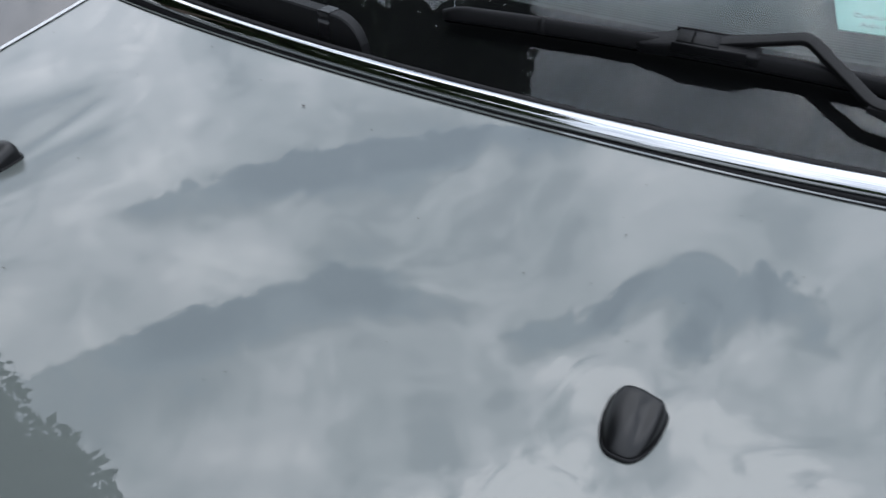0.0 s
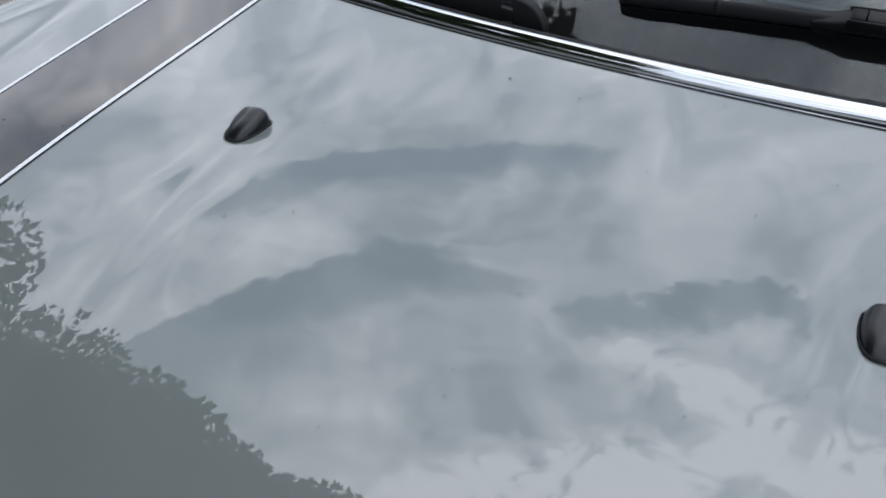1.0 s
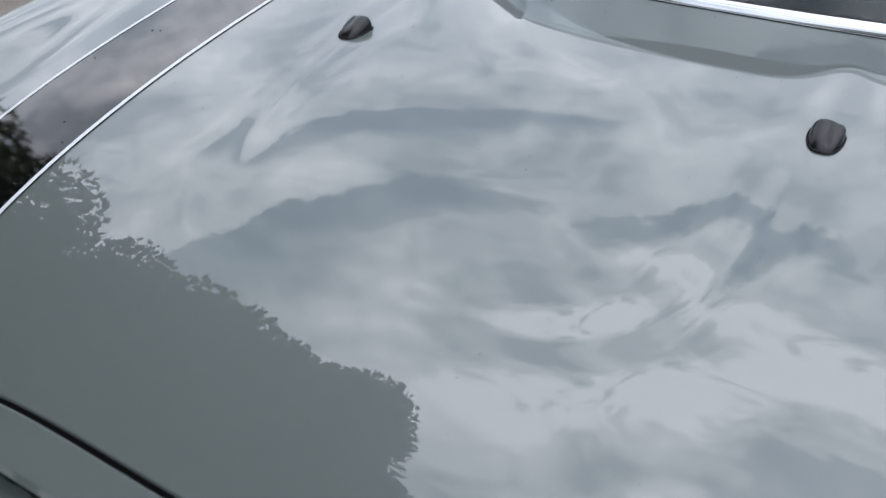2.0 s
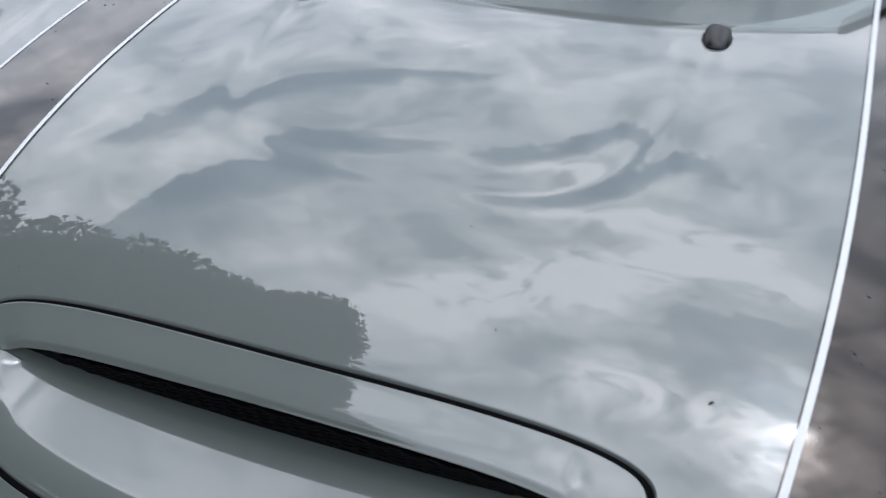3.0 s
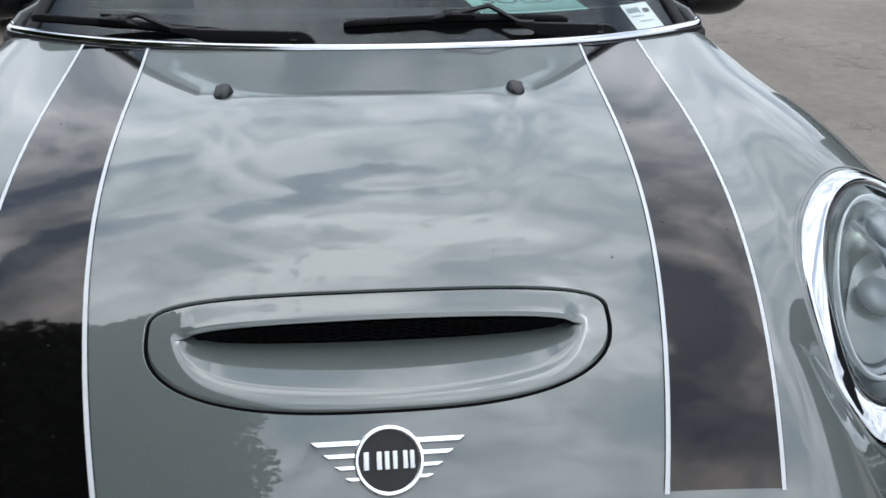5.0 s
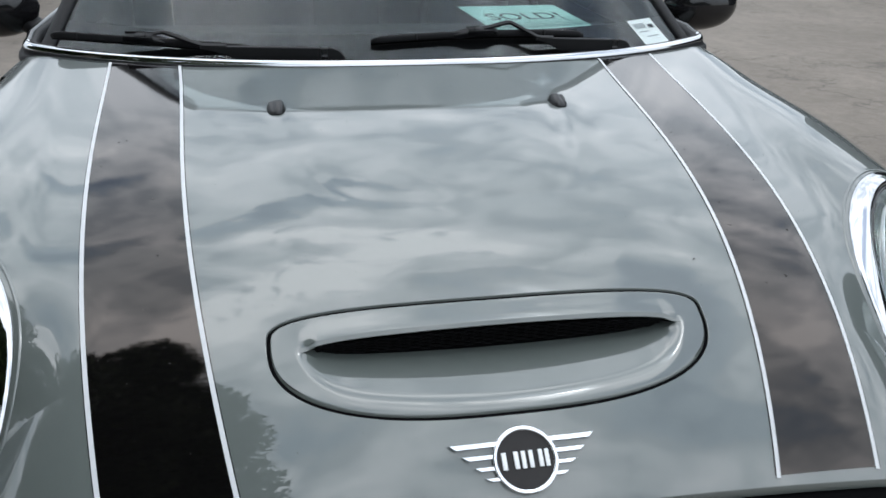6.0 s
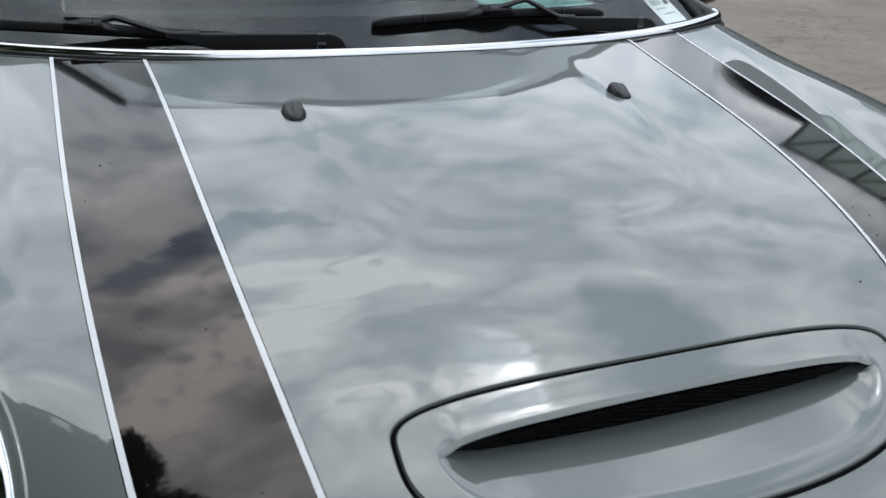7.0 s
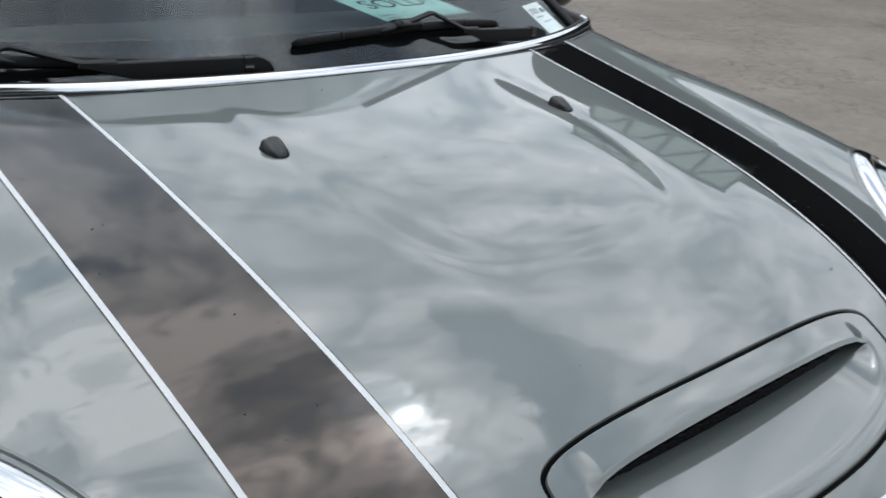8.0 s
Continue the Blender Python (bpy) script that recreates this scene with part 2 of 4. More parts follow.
def asphalt_material():
    m = bpy.data.materials.new("worn_asphalt")
    m.use_nodes = True
    node, link = nodes_of(m.node_tree)
    out, bsdf, where = node("ShaderNodeOutputMaterial"), node("ShaderNodeBsdfPrincipled"), node("ShaderNodeTexCoord")
    link(bsdf.outputs[0], out.inputs[0])
    patch = node("ShaderNodeTexNoise", Scale=0.9, Detail=8.0, Roughness=0.62)
    grit = node("ShaderNodeTexNoise", Scale=95.0, Detail=3.0, Roughness=0.7)
    wob = node("ShaderNodeTexNoise", Scale=2.6, Detail=5.0, Roughness=0.6)
    for n in (patch, grit, wob):
        link(where.outputs["Object"], n.inputs["Vector"])
    warp = node("ShaderNodeVectorMath")
    warp.operation = "MULTIPLY_ADD"
    link(wob.outputs["Color"], warp.inputs[0])
    warp.inputs[1].default_value = (1.9, 1.9, 0.0)
    link(where.outputs["Object"], warp.inputs[2])
    crack = node("ShaderNodeTexVoronoi", Scale=0.55)
    crack.feature = "DISTANCE_TO_EDGE"
    link(warp.outputs[0], crack.inputs["Vector"])
    ramp = node("ShaderNodeValToRGB")
    link(patch.outputs[0], ramp.inputs[0])
    ramp.color_ramp.elements[0].position, ramp.color_ramp.elements[1].position = 0.3, 0.72
    ramp.color_ramp.elements[0].color = (0.128, 0.108, 0.089, 1)
    ramp.color_ramp.elements[1].color = (0.200, 0.171, 0.143, 1)
    line = node("ShaderNodeMapRange")
    link(crack.outputs["Distance"], line.inputs[0])
    line.inputs[1].default_value, line.inputs[2].default_value = 0.0, 0.016
    line.inputs[3].default_value, line.inputs[4].default_value = 0.6, 1.0
    speck = node("ShaderNodeMapRange")
    link(grit.outputs[0], speck.inputs[0])
    speck.inputs[1].default_value, speck.inputs[2].default_value = 0.25, 0.75
    speck.inputs[3].default_value, speck.inputs[4].default_value = 0.72, 1.28
    mid = node("ShaderNodeTexNoise", Scale=11.0, Detail=6.0, Roughness=0.7)
    link(where.outputs["Object"], mid.inputs["Vector"])
    mottle = node("ShaderNodeMapRange")
    link(mid.outputs[0], mottle.inputs[0])
    mottle.inputs[1].default_value, mottle.inputs[2].default_value = 0.3, 0.7
    mottle.inputs[3].default_value, mottle.inputs[4].default_value = 0.80, 1.16
    # dark drips and small stains
    spot = node("ShaderNodeTexVoronoi", Scale=1.6, Randomness=1.0)
    link(warp.outputs[0], spot.inputs["Vector"])
    stain = node("ShaderNodeMapRange")
    link(spot.outputs["Distance"], stain.inputs[0])
    stain.inputs[1].default_value, stain.inputs[2].default_value = 0.03, 0.10
    stain.inputs[3].default_value, stain.inputs[4].default_value = 0.72, 1.0
    both = node("ShaderNodeMath")
    both.operation = "MULTIPLY"
    link(line.outputs[0], both.inputs[0])
    link(stain.outputs[0], both.inputs[1])
    mul = node("ShaderNodeMath")
    mul.operation = "MULTIPLY"
    link(both.outputs[0], mul.inputs[0])
    link(speck.outputs[0], mul.inputs[1])
    g = node("ShaderNodeVectorMath")
    g.operation = "SCALE"
    link(ramp.outputs[0], g.inputs[0])
    spotty = node("ShaderNodeMath")
    spotty.operation = "MULTIPLY"
    link(mul.outputs[0], spotty.inputs[0])
    link(mottle.outputs[0], spotty.inputs[1])
    link(spotty.outputs[0], g.inputs["Scale"])
    link(g.outputs[0], bsdf.inputs["Base Color"])
    bsdf.inputs["Roughness"].default_value = 0.85
    b = node("ShaderNodeBump", Strength=0.6, Distance=0.006)
    link(grit.outputs[0], b.inputs["Height"])
    link(b.outputs[0], bsdf.inputs["Normal"])
    return m


ASPHALT = asphalt_material()


# ---- mesh helpers ----
def mesh_object(name, verts, faces, mat, parent=None, label="", smooth=True):
    me = bpy.data.meshes.new(name)
    me.from_pydata([tuple(map(float, v)) for v in verts], [], [tuple(map(int, f)) for f in faces])
    me.materials.append(mat)
    if smooth:
        me.polygons.foreach_set("use_smooth", [True] * len(me.polygons))
    me.update()
    ob = new(name, me)
    if parent:
        ob.parent = parent
    if label:
        tagged(ob, label)
    return ob


def part(name, bm, mat, parent, label="", smooth=True):
    """Links a bmesh as one mesh object under a thing or a part."""
    bmesh.ops.recalc_face_normals(bm, faces=bm.faces)
    me = bpy.data.meshes.new(name)
    bm.to_mesh(me)
    bm.free()
    me.materials.append(mat)
    me.polygons.foreach_set("use_smooth", [smooth] * len(me.polygons))
    ob = new(name, me)
    ob.parent = parent
    if label:
        tagged(ob, label)
    return ob


def empty(name, label, category, group="", kind=""):
    return tagged(new(name), label, category, group, kind)


def loft(name, rows, mat, parent=None, label="", close=False, caps=False, smooth=True):
    """A sheet through rows of points; close joins each row's end to its start."""
    rows = np.asarray(rows, float)
    m, n = rows.shape[:2]
    faces = []
    last = n if close else n - 1
    for i in range(m - 1):
        for j in range(last):
            k = (j + 1) % n
            faces.append((i * n + j, i * n + k, (i + 1) * n + k, (i + 1) * n + j))
    if caps:
        faces += [tuple(range(n))[::-1], tuple((m - 1) * n + j for j in range(n))]
    return mesh_object(name, rows.reshape(-1, 3), faces, mat, parent, label, smooth)


def sweep(name, path, section, mat, parent=None, label="", up=(0, 0, 1), caps=True, scale=None):
    """A section (side, up) carried along a path of points."""
    path = np.asarray(path, float)
    rows = []
    for i, q in enumerate(path):
        t = path[min(i + 1, len(path) - 1)] - path[max(i - 1, 0)]
        t = t / np.linalg.norm(t)
        s = np.cross(t, up)
        s = s / np.linalg.norm(s)
        u = np.cross(s, t)
        k = 1.0 if scale is None else scale[i]
        rows.append([q + k * (a * s + b * u) for a, b in section])
    return loft(name, rows, mat, parent, label, close=True, caps=caps)


def face_out(ob, way):
    """Turns a pane's faces so that they look along way."""
    total = Vector((0, 0, 0))
    for p in ob.data.polygons:
        total += p.normal * p.area
    if total.dot(Vector(way)) < 0:
        ob.data.flip_normals()
    return ob


def cornered_path(points, n, soft=3):
    """Straight runs between the points with a little rounding at the corners."""
    p = np.asarray(points, float)
    run = np.concatenate([[0], np.cumsum(np.linalg.norm(np.diff(p, axis=0), axis=1))])
    t = np.linspace(0, run[-1], n)
    out = np.stack([np.interp(t, run, p[:, k]) for k in range(3)], -1)
    for _ in range(soft):
        out[1:-1] = (out[:-2] + out[1:-1] * 2 + out[2:]) / 4
    return out


def smooth_path(points, n):
    """A soft curve through the points."""
    p = np.asarray(points, float)
    t = np.linspace(0, len(p) - 1, n)
    out = []
    for u in t:
        i = min(int(u), len(p) - 2)
        f = u - i
        a, b, c, d = p[max(i - 1, 0)], p[i], p[i + 1], p[min(i + 2, len(p) - 1)]
        out.append(0.5 * (2 * b + (c - a) * f + (2 * a - 5 * b + 4 * c - d) * f * f + (3 * b - a - 3 * c + d) * f ** 3))
    return np.array(out)


def ring_section(rx, ry, n=14, power=2.0):
    out = []
    for i in range(n):
        a = 2 * math.pi * i / n
        c, s = math.cos(a), math.sin(a)
        out.append((rx * math.copysign(abs(c) ** (2 / power), c), ry * math.copysign(abs(s) ** (2 / power), s)))
    return out


def box(bm, lo, hi, bevel=0.0):
    made = bmesh.ops.create_cube(bm, size=1.0)
    lo, hi = Vector(lo), Vector(hi)
    for v in made["verts"]:
        v.co = Vector((lo[i] + (v.co[i] + 0.5) * (hi[i] - lo[i]) for i in range(3)))
    if bevel:
        edges = list({e for v in made["verts"] for e in v.link_edges})
        bmesh.ops.bevel(bm, geom=edges, offset=bevel, segments=2, affect="EDGES", profile=0.5)
    return bm


# ---- the ground ----
bm = bmesh.new()
bmesh.ops.create_grid(bm, x_segments=40, y_segments=40, size=400)
ground = part("ground", bm, ASPHALT, None, smooth=False)
tagged(ground, "worn grey-tan asphalt lot with fine cracks", "ground", kind="structure")

# ---- the car: shape of the bonnet (v runs forward from the windscreen) ----
HL_X, HL_V, HL_A, HL_B, HL_SPIN = 0.7332, 0.6996, 0.1282, 0.1965, 0.5442     # the headlamp's outline in plan


def ease(s):
    s = np.clip(s, 0.0, 1.0)
    return s * s * (3 - 2 * s)


def lamp_radius(x, v):
    """How far a place of the body lies from a headlamp's middle, in radii."""
    px, pv = np.abs(x) - HL_X, v - HL_V
    c, q = math.cos(HL_SPIN), math.sin(HL_SPIN)
    return np.hypot((px * c + pv * q) / HL_A, (-px * q + pv * c) / HL_B)


def rear_v(x):
    """The bonnet's rear edge, under the chrome strip."""
    return 0.0065 - 0.1609 * x ** 2 - 0.1936 * x ** 4


def rear_z(x):
    return 0.9744 + 0.0107 * x ** 2 + 0.022 * x ** 4


def shoulder(v):
    return 0.765 + 0.09 * np.asarray(v)


def plain_z(x, v):
    x, v = np.asarray(x, float), np.asarray(v, float)
    return (0.99 - 0.0625 * v + 0.0049 * v ** 2 - 0.2066 * v ** 4
            - (0.0248 + 0.1787 * v - 0.0367 * v * v) * x ** 2 - 0.0228 * x ** 4)


def bend(u):
    """A bend that sets in softly at nought."""
    return (0.5 * (u + np.sqrt(u * u + 0.0009))) ** 2


def skin_z(x, v):
    """The bonnet's crown, the wings' bulges over the lamps and their fall to nose and sides."""
    ax = np.abs(x)
    # towards the windscreen the valley beside the stripe runs out into the wing
    out = 0.11 * (0.42 - v + np.sqrt((0.42 - v) ** 2 + 0.0025))
    crest = (0.72 + 0.24 * ease((v - 0.02) / 0.40)) * out
    return (plain_z(x, v) + 2.493 * bend(ax - 0.575 - out) - 4.569 * bend(ax - 0.6207 - 0.057 * v - crest)
            - 1.893 * np.maximum(0, v - 0.623) ** 2 * (1 - (1 - np.clip((ax - 0.478) / (0.1544 + 0.9 * np.maximum(0, v - 0.83)), 0, 1) ** 2.5) ** 1.8)
            - 16.0 * bend(ax - 0.79 - 0.22 * v))


# the frame under the skin runs from both washer jets forward and across the middle
FRAME_LINE = [(-0.262, 0.04), (-0.256, 0.13), (-0.250, 0.30), (-0.235, 0.43), (-0.203, 0.535), (-0.165, 0.572), (-0.12, 0.590), (-0.06, 0.597), (0.0, 0.599)]
FRAME_LINE += [(-a, b) for a, b in reversed(FRAME_LINE[:-1])]
for _ in range(2):                                  # corners cut twice, to a soft line
    cut = [(p[0] * (1 - f) + q[0] * f, p[1] * (1 - f) + q[1] * f) for p, q in zip(FRAME_LINE[:-1], FRAME_LINE[1:]) for f in (0.25, 0.75)]
    FRAME_LINE = FRAME_LINE[:1] + cut + FRAME_LINE[-1:]


FRAME_A, FRAME_B = np.array(FRAME_LINE[:-1]), np.array(FRAME_LINE[1:])


def frame_side(x, v):
    """How far a place lies inside the frame's line (outside: less than nought)."""
    x, v = np.broadcast_arrays(np.asarray(x, float), np.asarray(v, float))
    px, pv = x[..., None] - FRAME_A[:, 0], v[..., None] - FRAME_A[:, 1]
    e = FRAME_B - FRAME_A
    h = np.clip((px * e[:, 0] + pv * e[:, 1]) / (e ** 2).sum(1), 0, 1)
    d = np.hypot(px - h * e[:, 0], pv - h * e[:, 1])
    way = np.where(e[:, 0] * pv - e[:, 1] * px > 0, -1.0, 1.0)
    near = d.argmin(-1)[..., None]
    return (np.take_along_axis(d, near, -1) * np.take_along_axis(way, near, -1))[..., 0]


def soft_plus(d, k):
    return 0.5 * (d + np.sqrt(d * d + k * k)) - 0.5 * k * np.exp(-(d / k) ** 2)


def body_z(x, v):
    """Height of the bonnet and wings."""
    x, v = np.asarray(x, float), np.asarray(v, float)
    z = skin_z(x, v)
    # the sheet metal is not quite true: it sinks along the frame bonded below and swells inside it
    d = frame_side(x, v)
    z = z + (0.0011 + 0.0009 / (1 + np.exp(-x / 0.04))) / (1 + np.exp((0.2 - v) / 0.04)) * (1 - np.exp(-soft_plus(d, 0.014) / 0.030))
    z = z - (0.00070 + 0.00052 / (1 + np.exp(-x / 0.04))) * ease((v - 0.03) / 0.16) * (1 - 0.9 * np.exp(-(x / 0.15) ** 4)) * np.exp(-(d / 0.027) ** 2)
    z = z - 0.0024 * ease((v - 0.42) / 0.18) * ease((0.82 - v) / 0.22) * np.exp(-(x / 0.17) ** 4)
    z = z - (0.0009 + 0.0076 * (v - 0.4)) * np.exp(-((v - 0.45) / 0.17) ** 2) * np.exp(-(x / 0.5) ** 4)
    z = z + 0.00012 * np.sin(17 * x + 3 * v) * np.sin(12 * v + 1.0) * np.exp(-(x / 0.6) ** 4)
    # the rear edge rolls down to the gap
    edge = 1 - ease((v - rear_v(x) - 0.0065) / 0.0055)
    z = z * (1 - edge) + np.minimum(z, rear_z(x) + 0.006) * edge
    return z - 0.055 * ease((0.97 - lamp_radius(x, v)) / 0.14)


def on_body(x, v, lift=0.0):
    """A place on the bonnet, lifted along its normal."""
    h = 1e-3
    zx = (body_z(x + h, v) - body_z(x - h, v)) / (2 * h)
    zy = -(body_z(x, v + h) - body_z(x, v - h)) / (2 * h)
    n = np.stack([-zx, -zy, np.ones_like(zx)], -1)
    n /= np.linalg.norm(n, axis=-1, keepdims=True)
    return np.stack([x, -np.asarray(v), body_z(x, v)], -1) + lift * n


def front_v(x):
    return 1.012 - 0.045 * x ** 2 - 0.5 * np.maximum(0, np.abs(x) - 0.5) ** 2


SC_A, SC_V, SC_BT, SC_BB, SC_NT, SC_NB, SC_K = 0.2832, 0.8260, 0.0424, 0.0998, 3.45, 2.75, 0.122


def scoop_outline(th, inset=0.0):
    """Outline of the air scoop's panel: x and v at the angles th."""
    c, s = np.cos(th), np.sin(th)
    top = s < 0
    n = np.where(top, SC_NT, SC_NB)
    b = np.where(top, SC_BT, SC_BB) - inset
    x = (SC_A - inset) * np.sign(c) * np.abs(c) ** (2 / n)
    return x, SC_V + b * np.sign(s) * np.abs(s) ** (2 / n) - SC_K * x * x


car = empty("car", "grey compact hatchback with black bonnet stripes, parked on the asphalt", "car")


def build_bonnet():
    n, m = 800, 170
    th = np.linspace(0, 2 * np.pi, n, endpoint=False)
    c, s = np.cos(th), np.sin(th)
    big = np.maximum(np.abs(c), np.abs(s))
    sx, sv = c / big, s / big
    xi, vi = scoop_outline(th)
    rows = []
    # the edge folds down into the gap round the scoop
    for d, drop in ((0.0016, 0.032), (0.0016, 0.004), (0.0013, 0.0016), (0.0007, 0.0004)):
        a, b = scoop_outline(th, d * 0.6)
        rows.append(np.stack([a, -b, body_z(a, b) - drop], -1))
    mid_v = 0.83
    for i in range(m + 1):
        f = (i / m) ** 1.35
        ve = np.where(sv < 0, mid_v + sv * (mid_v - 0.0), mid_v + sv * (1.0 - mid_v))
        xo = sx * (shoulder(np.clip(ve, -0.2, 1.0)) + 0.03)
        vo = np.where(sv < 0, mid_v + sv * (mid_v - rear_v(xo) - 0.0065), mid_v + sv * (front_v(xo) - mid_v))
        x, v = xi + (xo - xi) * f, vi + (vo - vi) * f
        rows.append(np.stack([x, -v, body_z(x, v)], -1))
    # the outer edge folds under
    last = rows[-1].copy()
    last[:, 2] -= 0.012
    rows.append(last)
    return loft("bonnet", rows, PAINT, car, "glossy pale grey bonnet reflecting the clouds", close=True)


build_bonnet()


def build_wing(side):
    vs = np.linspace(-0.22, 0.95, 120)
    rows = []
    for v in vs:
        edge = float(shoulder(v)) + 0.03
        row = []
        for d in np.linspace(0, 0.868 - edge, 18):
            row.append((edge + d, -v, float(body_z(edge + d, v))))
        x0, _, z0 = row[-1]
        for k in (0.02, 0.06, 0.12, 0.2, 0.3, 0.4, 0.5):
            row.append((x0 + 0.010 * math.sin(min(k / 0.1, 1.57)), -v, z0 - k))
        rows.append(np.array(row) * (side, 1, 1))
    return loft("front_wing", rows, PAINT, car, "rounded grey front wing")


for side in (-1, 1):
    build_wing(side)


# stripes: black vinyl between two white pinstripes, on both sides
def stripe_inner(v):
    return 0.4413 - 0.1141 * v + 0.1111 * v ** 2 - 0.1284 * v ** 3


def stripe_outer(v):
    return 0.5759 - 0.0797 * v + 0.0221 * v ** 2 - 0.0662 * v ** 3


def strip(name, side, left, right, lift, mat, label, v1):
    rows = []
    for i in range(121):
        f = i / 120
        row = []
        for j in range(13 if name == "stripe" else 3):
            g = j / (12 if name == "stripe" else 2)
            x0 = left(0.0) + (right(0.0) - left(0.0)) * g
            v0 = float(rear_v(x0)) + 0.0095
            v = v0 + (v1(g) - v0) * f
            x = left(v) + (right(v) - left(v)) * g
            row.append(on_body(np.array(side * x), np.array(v), lift))
        rows.append(row)
    return loft(name, rows, mat, car, label)


PIN = 0.0028
for side in (-1, 1):
    strip("stripe", side, lambda v: stripe_inner(v) - PIN - 0.0012, lambda v: stripe_outer(v) + PIN + 0.0012, 0.0006,
          STRIPE, "wide gloss black vinyl stripe", lambda g: 0.9985 - 0.0075 * g)
    strip("pinstripe", side, lambda v: stripe_inner(v) - PIN, lambda v: stripe_inner(v) + PIN, 0.0011, WHITE,
          "thin white pinstripe", lambda g: 1.0005)
    strip("pinstripe", side, lambda v: stripe_outer(v) - PIN, lambda v: stripe_outer(v) + PIN, 0.0011, WHITE,
          "thin white pinstripe", lambda g: 0.993)


# the edge of the clear film that covers the paint, just before the bonnet's rear edge
rows = []
for x in np.linspace(-0.70, 0.70, 141):
    v = float(rear_v(x)) + 0.0155 + 0.002 * math.cos(3 * x)
    rows.append([on_body(np.array(x), np.array(v + d), lift) for d, lift in ((-0.0004, 0.0), (-0.0003, 0.0012), (0.0003, 0.0012), (0.0004, 0.0))])
loft("film_edge", rows, RUBBER, car, "thin dark edge of the clear paint film")


# the air scoop let into the bonnet
BROW_V, BROW_X, BACK_V = 0.8240, 0.246, 0.809


def bowl_z(x, v):
    """Floor of the scoop: falling a little forward, turned up at both ends."""
    ax = np.abs(x)
    return 0.8080 - 0.11 * (v - BACK_V) + 0.006 * (ax / 0.2) ** 2 + 0.0235 * (ax / 0.25) ** 10


def soft_min(a, b, k):
    h = np.clip(0.5 + 0.5 * (b - a) / k, 0, 1)
    return b * (1 - h) + a * h - k * h * (1 - h)


def build_scoop():
    n = 384
    th = np.linspace(0, 2 * np.pi, n, endpoint=False)
    front = np.sin(th) >= -1e-9
    xo, vo = scoop_outline(th, 0.0052)
    c = np.cos(th)
    xi = BROW_X * np.sign(c) * np.abs(c) ** 0.75
    vi = BROW_V - 0.02 * xi ** 2 + 0.009 * (np.abs(xi) / BROW_X) ** 9
    rows = []
    for d, drop in ((0.0, 0.032), (0.0, 0.003), (0.0007, 0.0008), (0.0018, 0.0001)):
        a, b = scoop_outline(th, 0.0052 + d)
        rows.append(np.stack([a, -b, body_z(a, b) - drop], -1))
    for f in np.linspace(0.03, 1, 60):
        x, v = xo + (xi - xo) * f, vo + (vi - vo) * f
        skin = body_z(x, v)
        into = soft_min(skin, bowl_z(x, v), 0.0065)
        edge = (0.0030 * ease(f) - 0.0030 * ease((f - 0.88) / 0.12)) * ease(np.abs(np.sin(th)) * 2.2)
        # past the mouth's ends the bowl fades out behind the brow's line
        line = BROW_V - 0.02 * x ** 2 + 0.009 * np.minimum(np.abs(x) / BROW_X, 1.1) ** 9
        far = ease((np.abs(x) - 0.222) / (BROW_X - 0.222))
        inside = np.where(front, 1.0, 0.0) * (1 - far) + ease((v - line + 0.011) / 0.022) * far
        z = skin + (into - skin) * inside + np.where(front, 0.0, edge) * (1 - far)
        rows.append(np.stack([x, -v, z], -1))
    end = rows[-1]
    # behind: the brow curls under; in front: the floor runs on below it
    for a in np.linspace(0.12, 1, 9):
        x = end[:, 0]
        shut = 1 - ease((np.abs(x) - 0.222) / (BROW_X - 0.222))
        v_in = vi + (BACK_V - vi) * a * shut
        z_in = soft_min(end[:, 2] * 0 + 2.0, bowl_z(x, v_in), 0.016)
        curl = np.stack([x, end[:, 1] + (0.001 * np.sin(a * np.pi) + 0.008 * a * a) * shut, end[:, 2] - 0.0040 * np.sin(a * np.pi / 2) * shut], -1)
        floor = np.stack([x, -v_in, np.minimum(z_in, end[:, 2])], -1)
        rows.append(np.where(front[:, None], floor, curl))
    return loft("scoop_panel", rows, PAINT, car, "grey air scoop panel set flush in the bonnet", close=True)


build_scoop()


def build_scoop_inside():
    th = np.linspace(0, 2 * np.pi, 160, endpoint=False)
    rows = []
    # the gap's shade, put in as a near-black strip 3 mm below the skin
    for d, drop in ((-0.010, 0.010), (0.0012, 0.0030), (0.0050, 0.0030), (0.014, 0.010)):
        a, b = scoop_outline(th, d)
        rows.append(np.stack([a, -b, body_z(a, b) - drop], -1))
    loft("gap_shade", rows, VOID, car, "near-black strip standing in for the shade in the scoop's gap", close=True)
    xs = np.linspace(-0.238, 0.238, 61)

    def back(x, f):
        low, high = float(bowl_z(x, BACK_V)) - 0.006, float(plain_z(x, BROW_V)) - 0.004
        return (x, -BACK_V - 0.001 - 0.012 * f * f, low + (max(high, low + 0.002) - low) * f)
    grille = loft("scoop_grille", [[back(x, f) for x in xs] for f in np.linspace(0, 1, 6)], VOID, car, "black mesh behind the scoop's mouth")
    for k in range(8):
        path = []
        for x in np.linspace(-0.225, 0.225, 170):
            q = back(x, 0.30 + 0.085 * k)
            path.append((x, q[1] - 0.0016, q[2] + 0.0014 * math.sin(x * 230 + k * math.pi)))
        sweep("grille_bar", path, ring_section(0.0013, 0.0010, 6), FRIT, grille)


build_scoop_inside()


